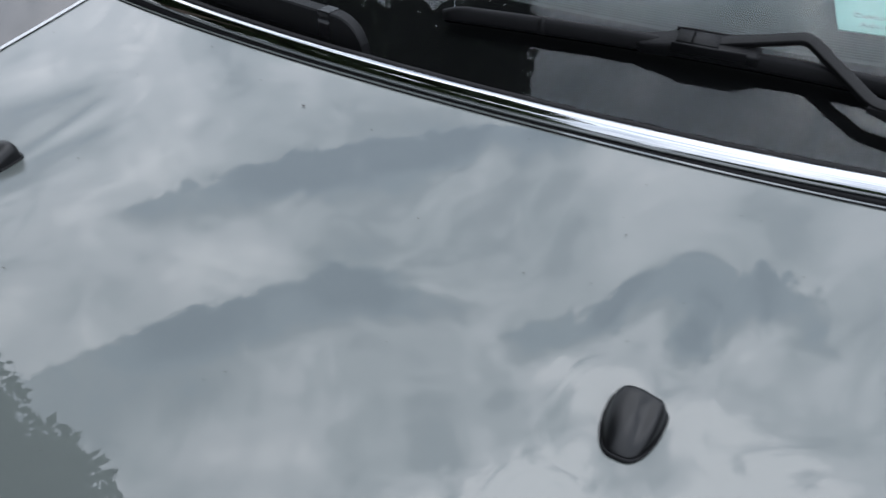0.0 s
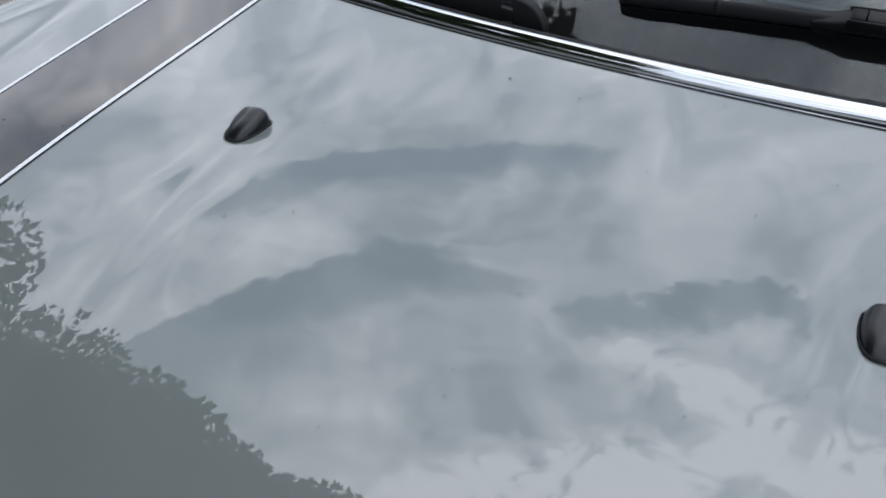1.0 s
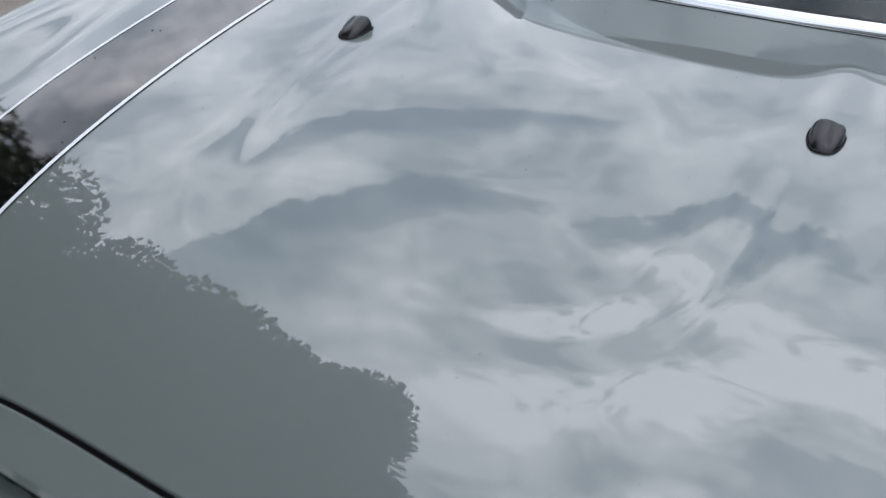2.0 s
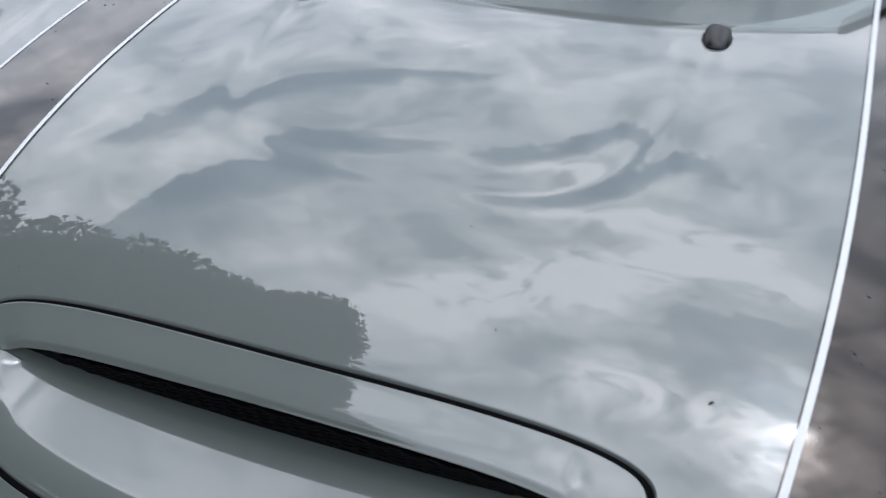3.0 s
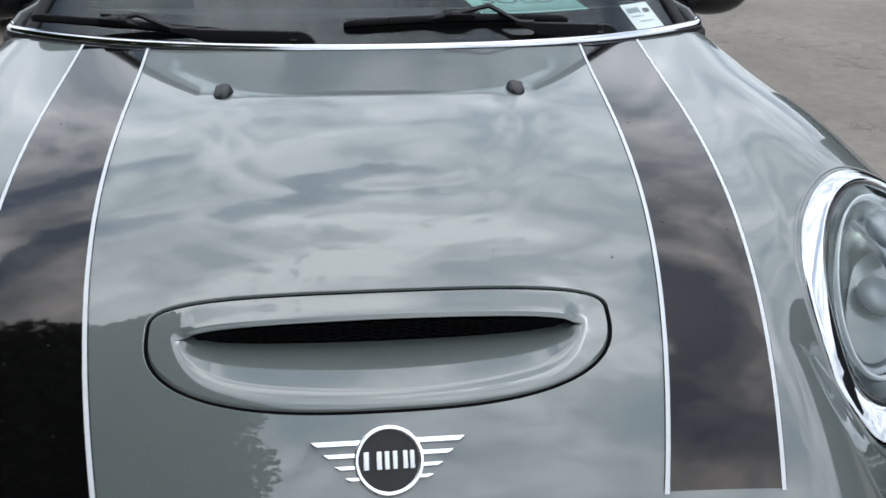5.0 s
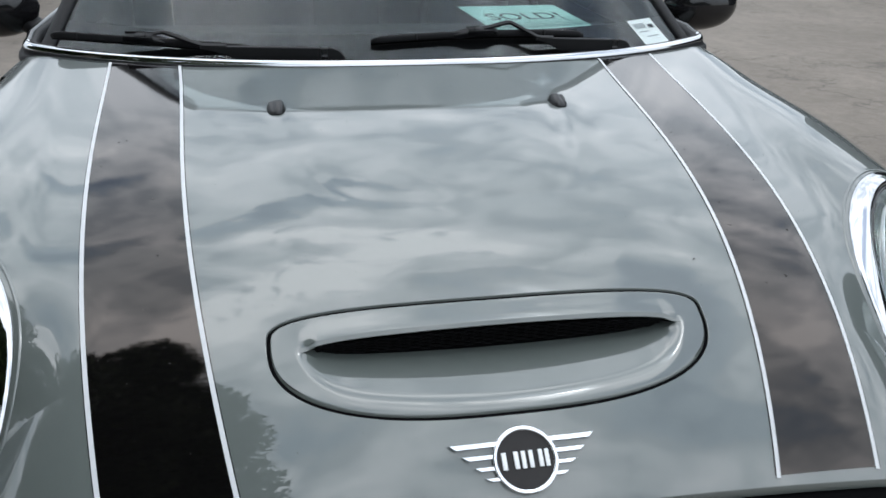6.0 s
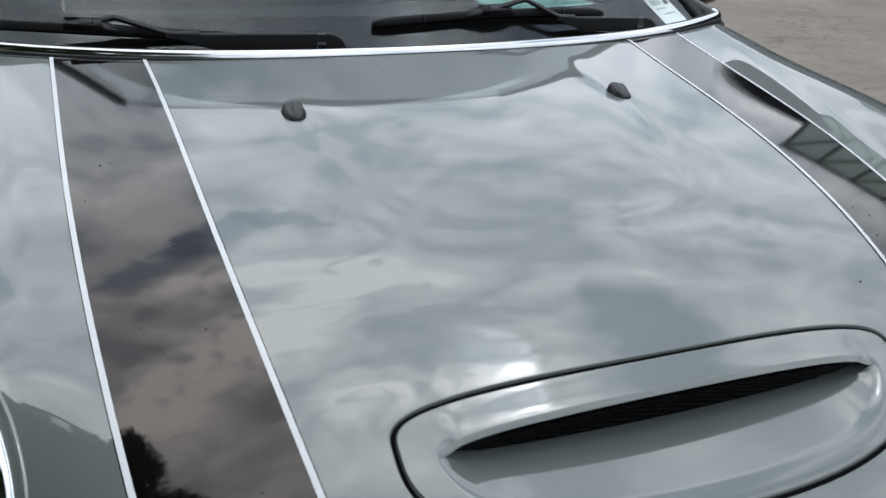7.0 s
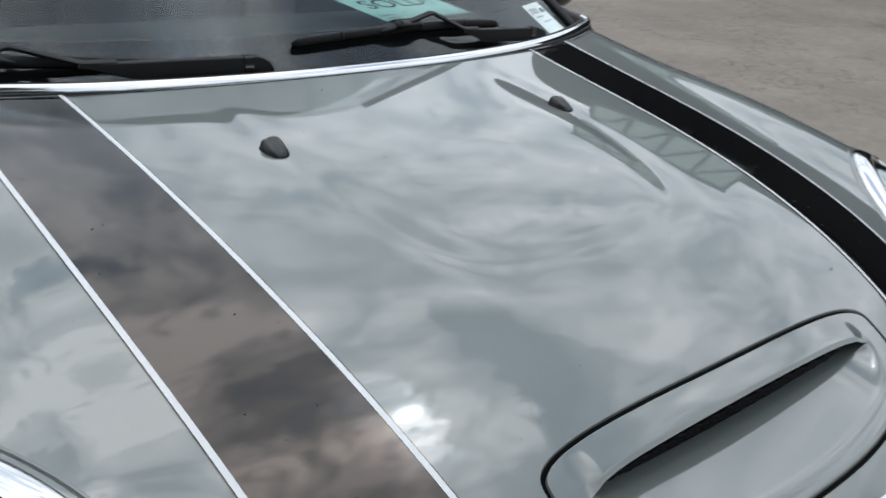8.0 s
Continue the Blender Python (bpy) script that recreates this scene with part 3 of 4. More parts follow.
# washer jets
def build_jet(side):
    rows = []
    n = 40
    for k in range(13):
        f = k / 12
        r = math.cos(f * math.pi / 2) ** 0.5 if f < 1 else 0.0
        row = []
        for j in range(n):
            a = 2 * math.pi * j / n
            c, s = math.cos(a), math.sin(a)
            px = 0.0149 * math.copysign(abs(c) ** 0.62, c) * (1.0 - 0.14 * s)
            pv = 0.0222 * s if s > 0 else 0.0180 * math.copysign(abs(s) ** 0.5, s)
            px, pv = px * r, pv * r - 0.004 * f
            tall = 0.0165 * math.sin(f * math.pi / 2) * (1 - 0.55 * (pv + 0.02) / 0.04)
            tall -= 0.0026 * math.exp(-((px * side - 0.006) / 0.0042) ** 2) * f
            row.append((px, -pv, tall))
        rows.append(row)
    ob = loft("washer_jet", rows, JET, car, "black plastic washer jet", close=True)
    foot = loft("jet_gasket", [[(0.0155 * k * math.copysign(abs(math.cos(a)) ** 0.62, math.cos(a)) * (1 - 0.14 * math.sin(a)), (-0.0227 if math.sin(a) > 0 else -0.0187) * k * math.copysign(abs(math.sin(a)) ** (1.0 if math.sin(a) > 0 else 0.5), math.sin(a)), z)
                                for a in np.linspace(0, 2 * math.pi, 48, endpoint=False)] for k, z in ((1.05, -0.002), (1.05, 0.0012), (1.02, 0.0022), (0.985, 0.0022), (0.96, 0.001))],
                RUBBER, ob, close=True)
    x, v = 0.2577 * side, 0.2572
    n1 = on_body(np.array(x), np.array(v), 1.0) - on_body(np.array(x), np.array(v), 0.0)
    z_axis = Vector(n1)
    y_axis = Vector((0, 1, 0))
    x_axis = y_axis.cross(z_axis).normalized()
    y_axis = z_axis.cross(x_axis)
    at = Vector(on_body(np.array(x), np.array(v), 0.0))
    ob.matrix_basis = Matrix(((x_axis.x, y_axis.x, z_axis.x, at.x), (x_axis.y, y_axis.y, z_axis.y, at.y),
                              (x_axis.z, y_axis.z, z_axis.z, at.z), (0, 0, 0, 1)))


for side in (-1, 1):
    build_jet(side)


# the winged badge
def build_badge():
    v0 = 0.9684
    at = Vector(on_body(np.array(0.0), np.array(v0), 0.0))
    nrm = Vector(on_body(np.array(0.0), np.array(v0), 1.0)) - at
    xa = Vector((1, 0, 0))
    ya = nrm.cross(xa).normalized()
    badge = tagged(new("badge"), "silver winged round badge with a black middle")
    badge.parent = car
    badge.matrix_basis = Matrix(((xa.x, ya.x, nrm.x, at.x), (xa.y, ya.y, nrm.y, at.y), (xa.z, ya.z, nrm.z, at.z), (0, 0, 0, 1)))
    a = np.linspace(0, 2 * np.pi, 72, endpoint=False)
    rows = [np.stack([r * np.cos(a), r * np.sin(a), np.full_like(a, z)], -1) for r, z in
            ((0.0386, 0.0), (0.0386, 0.0055), (0.0376, 0.0068), (0.0345, 0.0068), (0.0332, 0.0058), (0.0330, 0.004))]
    loft("ring", rows, BADGE, badge, "bright silver ring", close=True)
    rows = [np.stack([r * np.cos(a), r * np.sin(a), np.full_like(a, z)], -1) for r, z in ((0.0331, 0.0046), (0.02, 0.0046), (0.0005, 0.0046))]
    loft("disc", rows, BADGE_BLACK, badge, "black enamel disc", close=True)
    for x0, x1 in ((-0.0277, -0.0222), (-0.0136, -0.0081), (-0.0048, 0.0002), (0.0040, 0.0090), (0.0153, 0.0203), (0.0230, 0.0278)):
        part("white_bar", box(bmesh.new(), (x0, -0.0098, 0.0044), (x1, 0.0098, 0.0062), 0.0005), BADGE_WHITE, badge)
    for sgn in (-1, 1):
        for y, h, tip in ((0.0205, 0.0064, 0.0870), (0.0068, 0.0056, 0.0735), (-0.0062, 0.0050, 0.0610), (-0.0185, 0.0046, 0.0500)):
            x0 = math.sqrt(0.0372 ** 2 - y * y)
            bm = bmesh.new()
            lo = [bm.verts.new((sgn * px, py, 0.0)) for px, py in ((x0, y - h / 2), (tip - 0.0075, y - h / 2), (tip, y + h / 2), (x0, y + h / 2))]
            hi = [bm.verts.new((sgn * px, py, 0.0058)) for px, py in ((x0, y - h / 2 + 0.0007), (tip - 0.0085, y - h / 2 + 0.0007), (tip - 0.0018, y + h / 2 - 0.0007), (x0, y + h / 2 - 0.0007))]
            bm.faces.new(hi)
            for i in range(4):
                bm.faces.new((lo[i], lo[(i + 1) % 4], hi[(i + 1) % 4], hi[i]))
            part("wing", bm, BADGE, badge, smooth=False)


build_badge()

# ---- chrome strip, seals and windscreen ----
CH_X = 0.752


def strip_path(n=121):
    """Along the bonnet's rear edge, then back round the pillars' feet."""
    pts = []
    for x in np.linspace(-CH_X, CH_X, n):
        pts.append((x, -float(rear_v(x)), float(rear_z(x))))
    y1, z1 = pts[-1][1], pts[-1][2]
    for a in np.linspace(0.25, 1, 7):
        pts.append((CH_X + 0.028 * math.sin(a * 1.5), y1 + 0.02 * a + 0.05 * a * a, z1 + 0.003 * a))
    for y in (0.12, 0.25, 0.5, 0.9):
        pts.append((CH_X + 0.034, y1 + y, z1 + 0.006 + 0.02 * y))
    left = [(-x, y, z) for x, y, z in reversed(pts[n:])]
    return np.array(left + pts)


STRIP = strip_path()


def along_strip(name, profile, mat, label, first=0, last=len(STRIP)):
    """profile: (back, up) from the bonnet's rear edge."""
    rows = []
    for i, q in list(enumerate(STRIP))[first:last]:
        t = STRIP[min(i + 1, len(STRIP) - 1)] - STRIP[max(i - 1, 0)]
        back = np.array([-t[1], t[0], 0.0])
        back /= np.linalg.norm(back)
        rows.append([q + back * b + np.array([0, 0, u]) for b, u in profile])
    return loft(name, rows, mat, car, label)


along_strip("gap_rubber", [(-0.010, -0.016), (-0.008, -0.006), (-0.003, -0.0035), (0.0, -0.001), (0.0007, 0.004), (0.0012, 0.0072), (0.006, 0.008)], RUBBER, "black rubber gap seal under the chrome")
half = [(0.006, 0.0072)] + [(0.0115 - 0.0100 * math.cos(a), 0.0060 + 0.0140 * math.sin(a)) for a in np.linspace(0.09, 2.75, 16)] + [(0.021, 0.004)]
ends = len(STRIP) - 6
along_strip("chrome_strip", half, CHROME, "polished chrome strip below the windscreen", 6, ends)
for first, last in ((0, 7), (ends - 1, len(STRIP))):
    along_strip("waist_trim", half, SHINY, "black waist trim past the chrome's end", first, last)
along_strip("glass_seal", [(0.017, 0.010), (0.0185, 0.0175), (0.023, 0.0185), (0.031, 0.0140), (0.036, -0.002)], RUBBER, "matt black windscreen seal")


def glass_at(x, s, lift=0.0):
    """A place on the windscreen: x at its foot, s from 0 at the foot to 1 under the roof."""
    yb, zb = -rear_v(x) + 0.024, rear_z(x) + 0.004
    dy = 0.66 * s
    dz = 0.60 * dy + 0.13 * dy * dy - 0.018
    k = 1 - 0.24 * s
    y = yb * (1 - 0.35 * s) + dy
    return np.stack([x * k, y - lift * 0.4, zb + dz + 0.01 * s + lift * 0.9], -1)


def glass_under(px, py, lift=0.0):
    """The place on the windscreen over a place of the plan."""
    s = 0.1
    x = px
    for _ in range(20):
        x = px / (1 - 0.24 * s)
        q = glass_at(np.array(float(x)), s)
        s = max(0.0, s + (py - q[1]) / 0.66)
    return np.array(glass_at(np.array(float(x)), s)) + np.array([0, -0.4, 0.9]) * lift


def sheet(name, s0, s1, mat, label, lift=0.0, half_width=0.735, ns=30, nx=60):
    rows = [[glass_at(np.array(x), s, lift) for x in np.linspace(-half_width, half_width, nx)] for s in np.linspace(s0, s1, ns)]
    return loft(name, rows, mat, car, label)


windscreen = sheet("windscreen", 0.0, 1.0, GLASS, "tinted windscreen reflecting the sky")
face_out(windscreen, (0, -0.5, 0.85))
windscreen.visible_shadow = False
inner = face_out(sheet("glass_inner_face", 0.168, 1.0, GLASS, "inner face of the laminated glass", lift=-0.003), (0, -0.5, 0.85))
inner.visible_shadow = False
frit = sheet("frit_band", 0.0, 0.168, FRIT, "black printed band along the glass foot", lift=-0.005, ns=8)


def build_frit_dots():
    """Fading dots above the printed band."""
    verts, faces = [], []
    ring = [(math.cos(a), math.sin(a)) for a in np.linspace(0, 2 * math.pi, 6, endpoint=False)]
    for k in range(13):
        s = 0.1700 + 0.0032 * k
        r = 0.00130 * (1 - 0.05 * k)
        for i in range(460):
            x = -0.70 + 0.00304 * (i + 0.5 * (k % 2))
            c = glass_at(np.array(x), s, -0.0015)
            b = len(verts)
            for cx, cy in ring:
                verts.append(c + np.array([cx * r, cy * r * 0.9, cy * r * 0.42]))
            faces.append(tuple(range(b, b + 6)))
    return tagged(mesh_object("frit_dots", verts, faces, FRIT, car, "fading black printed dots", smooth=False), kind="stuff")


build_frit_dots()


def build_wiper(tip, end, mount, bend, low, pivot, label):
    """A flat-blade wiper: a blade with an adapter, and a cranked arm from its pivot cover."""
    wiper = tagged(new("wiper"), label)
    wiper.parent = car
    line = []
    for f in np.linspace(0, 1, 41):
        if len(tip) == 3:
            q = np.array(tip) + (np.array(end) - np.array(tip)) * f
        else:
            q = glass_under(tip[0] + (end[0] - tip[0]) * f, tip[1] + (end[1] - tip[1]) * f, 0.005)
        line.append(q)
    line = np.array(line)
    taper = [0.62 + 0.38 * math.sqrt(min(1.0, min(f, 1 - f) / 0.05)) for f in np.linspace(0, 1, 41)]
    sec = [(-0.0085, 0.004), (-0.0085, 0.0065), (-0.0045, 0.0125), (-0.0025, 0.0155), (0.001, 0.0160), (0.0035, 0.0140), (0.0075, 0.0062), (0.0075, 0.004)]
    sweep("blade", line, sec, RUBBER, wiper, "black aerodynamic wiper blade", up=(0, -0.4, 0.9), scale=taper)
    sweep("wiping_edge", line - np.array([0, -0.001, 0.001]), [(-0.0015, -0.003), (0.0015, -0.003), (0.002, 0.006), (-0.002, 0.006)], VOID, wiper, up=(0, -0.4, 0.9))
    i = int(np.argmin(np.linalg.norm(line - np.array(mount), axis=1)))
    m0, m1 = line[max(i - 4, 0)], line[min(i + 4, 40)]
    up = np.array([0, -0.4, 0.9])
    path = smooth_path([m0 + up * 0.006, m0 * 0.5 + line[i] * 0.5 + up * 0.0105, line[i] + up * 0.015, m1 + up * 0.012], 19)
    sweep("blade_cover", path, ring_section(0.0098, 0.0075, 16, 6), PLASTIC, wiper, "black cover over the blade joint", up=tuple(up),
          scale=[0.72 + 0.28 * math.sin(math.pi * f) for f in np.linspace(0, 1, 19)])
    a = line[i] + up * 0.0175
    d = (m1 - m0) / np.linalg.norm(m1 - m0)
    sweep("adapter", [a - d * 0.017, a, a + d * 0.017], ring_section(0.0075, 0.0055, 12, 8), PLASTIC, wiper, "square clip on the wiper blade", up=tuple(up))
    side = np.cross(d, up)
    side /= np.linalg.norm(side)
    for e in (-1, 1):
        sweep("clip_rail", [a - d * 0.020 + side * 0.0090 * e, a + side * 0.0092 * e, a + d * 0.040 + side * 0.0088 * e], ring_section(0.0011, 0.0050, 10, 5), RUBBER, wiper, "thin rail of the clip's frame", up=tuple(up))
    sweep("clip_slot", [a - d * 0.004 + up * 0.0050 - side * 0.007, a - d * 0.004 + up * 0.0050 + side * 0.007], ring_section(0.0008, 0.0022, 8), VOID, wiper, up=tuple(up))
    for j in (max(i - 11, 3), min(i + 13, 37)):
        w0, w1 = line[j - 1], line[j + 1]
        t0 = (w1 - w0) / np.linalg.norm(w1 - w0)
        sweep("blade_joint", [line[j] - t0 * 0.003 + up * 0.0002, line[j] + t0 * 0.003 + up * 0.0002], [(p * 1.10, q * 1.06) for p, q in sec], PLASTIC, wiper, "joint clip on the blade", up=tuple(up))
    low, pivot = np.array(low), np.array(pivot)
    arm = cornered_path([a + d * 0.004, np.array(bend), low, low + (pivot - low) * 0.2], 50)
    sweep("arm", arm, ring_section(0.0048, 0.0030, 16, 9), PLASTIC, wiper, "cranked black wiper arm", up=tuple(up))
    # towards the pivot the arm is a deep channel, hinged to a cap that falls to the glass
    way = (pivot - low) / np.linalg.norm(pivot - low)
    across = np.cross(way, (0, 0, 1))
    across /= np.linalg.norm(across)

    def channel(q, half, deep, edge=0.0015):
        z = np.array([0, 0, 1.0])
        return [q - across * half - z * deep, q - across * half - z * edge, q - across * (half - edge), q + across * (half - edge),
                q + across * half - z * edge, q + across * half - z * deep]
    rows = [channel(low + (pivot - low) * (f - 0.02), 0.0046 + 0.0034 * float(ease(f / 0.4)), 0.006 + 0.020 * float(ease(f / 0.35))) for f in np.linspace(0, 1, 24)]
    loft("arm_channel", rows, PLASTIC, wiper, "deep black channel of the wiper arm", close=True, caps=True, smooth=False)
    rows = [channel(pivot + way * f + np.array([0, 0, 0.0006]), 0.0088, 0.026) for f in (-0.004, 0.003, 0.0031, 0.006, 0.0061, 0.010)]
    loft("hinge", rows, SHINY, wiper, "upright hinge of the wiper arm", close=True, caps=True, smooth=False)
    rows = []
    for f in np.linspace(0, 1, 20):
        fall = 0.036 * (1 - math.sqrt(max(0.0, 1 - f ** 2.4)))
        rows.append(channel(pivot + way * (0.010 + 0.038 * f) - np.array([0, 0, fall]), 0.0080 - 0.0025 * f, max(0.040 - fall, 0.004)))
    loft("pivot_cap", rows, PLASTIC, wiper, "curved cap over the wiper pivot", close=True, caps=True, smooth=False)
    return wiper


def over(x, y, lift):
    return tuple(glass_under(x, y, lift))


build_wiper((-0.052, 0.092), (0.440, 0.128), over(0.185, 0.118, 0.01), over(0.262, 0.128, 0.030), (0.322, 0.087, 1.021),
            (0.500, 0.085, 1.016), "black wiper resting on the windscreen")
build_wiper((-0.292, 0.092, 0.997), (-0.705, 0.150, 1.021), (-0.515, 0.125, 1.005), (-0.482, 0.128, 1.034), (-0.400, 0.068, 1.016),
            (-0.157, 0.045, 1.014), "black wiper resting on the windscreen")


# ---- cabin ----
def build_cabin():
    # pillars up both sides of the glass
    for sgn in (-1, 1):
        rows = []
        for s in np.linspace(0, 1, 24):
            q = glass_at(np.array(0.735 * sgn), s)
            rows.append([q + np.array([sgn * a, b, c]) for a, b, c in
                         ((-0.016, -0.002, 0.002), (-0.012, -0.007, 0.007), (0.002, -0.007, 0.007), (0.014, -0.002, 0.004), (0.020, 0.02, 0.0), (0.017, 0.05, -0.01), (-0.010, 0.03, -0.015))])
        loft("pillar", rows, RUBBER, car, "gloss black windscreen pillar", close=True)
    # roof
    rows = []
    for k in np.linspace(0, 1, 30):
        y = 0.675 + 1.81 * k
        z = 1.385 + 0.055 * math.sin(math.pi * min(1, k * 1.15 + 0.06)) - 0.03 * k
        rows.append([(x, y - 0.10 * (1 - (x / 0.57) ** 2) * (1 - k) + 0.04, z - 0.07 * (abs(x) / 0.57) ** 3) for x in np.linspace(-0.575, 0.575, 33)])
    roof = loft("roof", rows, PAINT, car, "grey roof panel")
    under = loft("headliner", np.array(rows) - np.array([0, 0, 0.03]), SEAT, car, "dark cloth headliner")
    rows = [[glass_at(np.array(x), s, 0.004) for x in np.linspace(-0.735, 0.735, 40)] for s in (0.955, 0.985, 1.01)]
    loft("header_trim", rows, SHINY, car, "black trim over the windscreen")
    # sides, doors and side glass
    for sgn in (-1, 1):
        rows = []
        for y in np.linspace(0.215, 2.62, 50):
            tail = float(ease((y - 2.2) / 0.5))
            xs = 0.868 - 0.12 * tail
            zb = 0.935 + 0.015 * (y - 0.2)
            row = [(sgn * (xs - 0.085), y, zb), (sgn * (xs - 0.03), y, zb - 0.01), (sgn * (xs - 0.005), y, zb - 0.05), (sgn * xs, y, zb - 0.13),
                   (sgn * xs, y, 0.6), (sgn * (xs - 0.012), y, 0.42), (sgn * (xs - 0.05), y, 0.26)]
            rows.append(row)
        loft("body_side", rows, PAINT, car, "grey door and rear quarter panel")
        rows = []
        for y in np.linspace(0.30, 2.5, 40):
            f = (y - 0.30) / 2.2
            zt = 1.0 + 0.375 * float(ease(min(1, (y - 0.22) / 0.62))) * (1 - 0.25 * float(ease((f - 0.75) / 0.3)))
            rows.append([(sgn * (0.775 - (zz - 0.94) * 0.44), y, zz) for zz in np.linspace(0.94, zt, 5)])
        side_glass = loft("side_glass", rows, GLASS, car, "tinted side window")
        face_out(side_glass, (sgn, 0, 0.4))
        side_glass.visible_shadow = False
        # mirror
        mirror = tagged(new("door_mirror"), "black oval door mirror")
        mirror.parent = car
        rows = []
        for a in np.linspace(-1, 1, 17):
            r = math.sqrt(max(0.0, 1 - a * a)) ** 0.8 + 0.001
            rows.append([(sgn * (0.905 + 0.105 * a), 0.47 + 0.075 * r * math.cos(b) * (0.6 if math.cos(b) > 0 else 1.0), 1.035 + 0.072 * r * math.sin(b)) for b in np.linspace(0, 2 * math.pi, 28, endpoint=False)])
        loft("shell", rows, SHINY, mirror, "glossy black mirror shell", close=True)
        sweep("foot", smooth_path([(sgn * 0.735, 0.42, 0.955), (sgn * 0.775, 0.43, 0.965), (sgn * 0.83, 0.46, 1.0)], 10), ring_section(0.03, 0.018, 12, 3), PLASTIC, mirror, "black mirror foot")
    # tail
    rows = [[(x, y, z) for x in np.linspace(-0.75, 0.75, 21)] for y, z in ((2.46, 1.36), (2.55, 1.15), (2.62, 0.97), (2.66, 0.8), (2.66, 0.5), (2.6, 0.28))]
    loft("tailgate", rows, PAINT, car, "grey tailgate")
    # dashboard
    rows = []
    for y, z in ((0.075, 0.955), (0.16, 0.972), (0.30, 0.975), (0.46, 0.975), (0.58, 0.965), (0.63, 0.93), (0.64, 0.70)):
        rows.append([(x, y + 0.16 * x * x, z - 0.025 * x * x) for x in np.linspace(-0.69, 0.69, 31)])
    loft("dashboard", rows, DASH, car, "grey soft-touch dashboard top")
    rows = [[(x, y, 0.30) for x in np.linspace(-0.8, 0.8, 9)] for y in np.linspace(-0.3, 2.6, 9)]
    loft("floor_pan", rows, VOID, car, "dark cabin floor")
    wheel_path = [(0.36 + 0.18 * math.cos(a), 0.78 + 0.05 * math.sin(a), 0.93 + 0.175 * math.sin(a)) for a in np.linspace(0, 2 * math.pi, 37)]
    sweep("steering_wheel", wheel_path, ring_section(0.014, 0.014, 10), RUBBER, car, "black steering wheel", up=(0, -1, 0.2), caps=False)
    for x in (-0.36, 0.36):
        seat = tagged(new("front_seat"), "dark cloth front seat")
        seat.parent = car
        part("backrest", box(bmesh.new(), (x - 0.24, 1.28, 0.5), (x + 0.24, 1.42, 1.08), 0.05), SEAT, seat)
        part("headrest", box(bmesh.new(), (x - 0.13, 1.34, 1.1), (x + 0.13, 1.44, 1.28), 0.04), SEAT, seat)
        part("cushion", box(bmesh.new(), (x - 0.25, 0.85, 0.42), (x + 0.25, 1.36, 0.56), 0.05), SEAT, seat)


build_cabin()


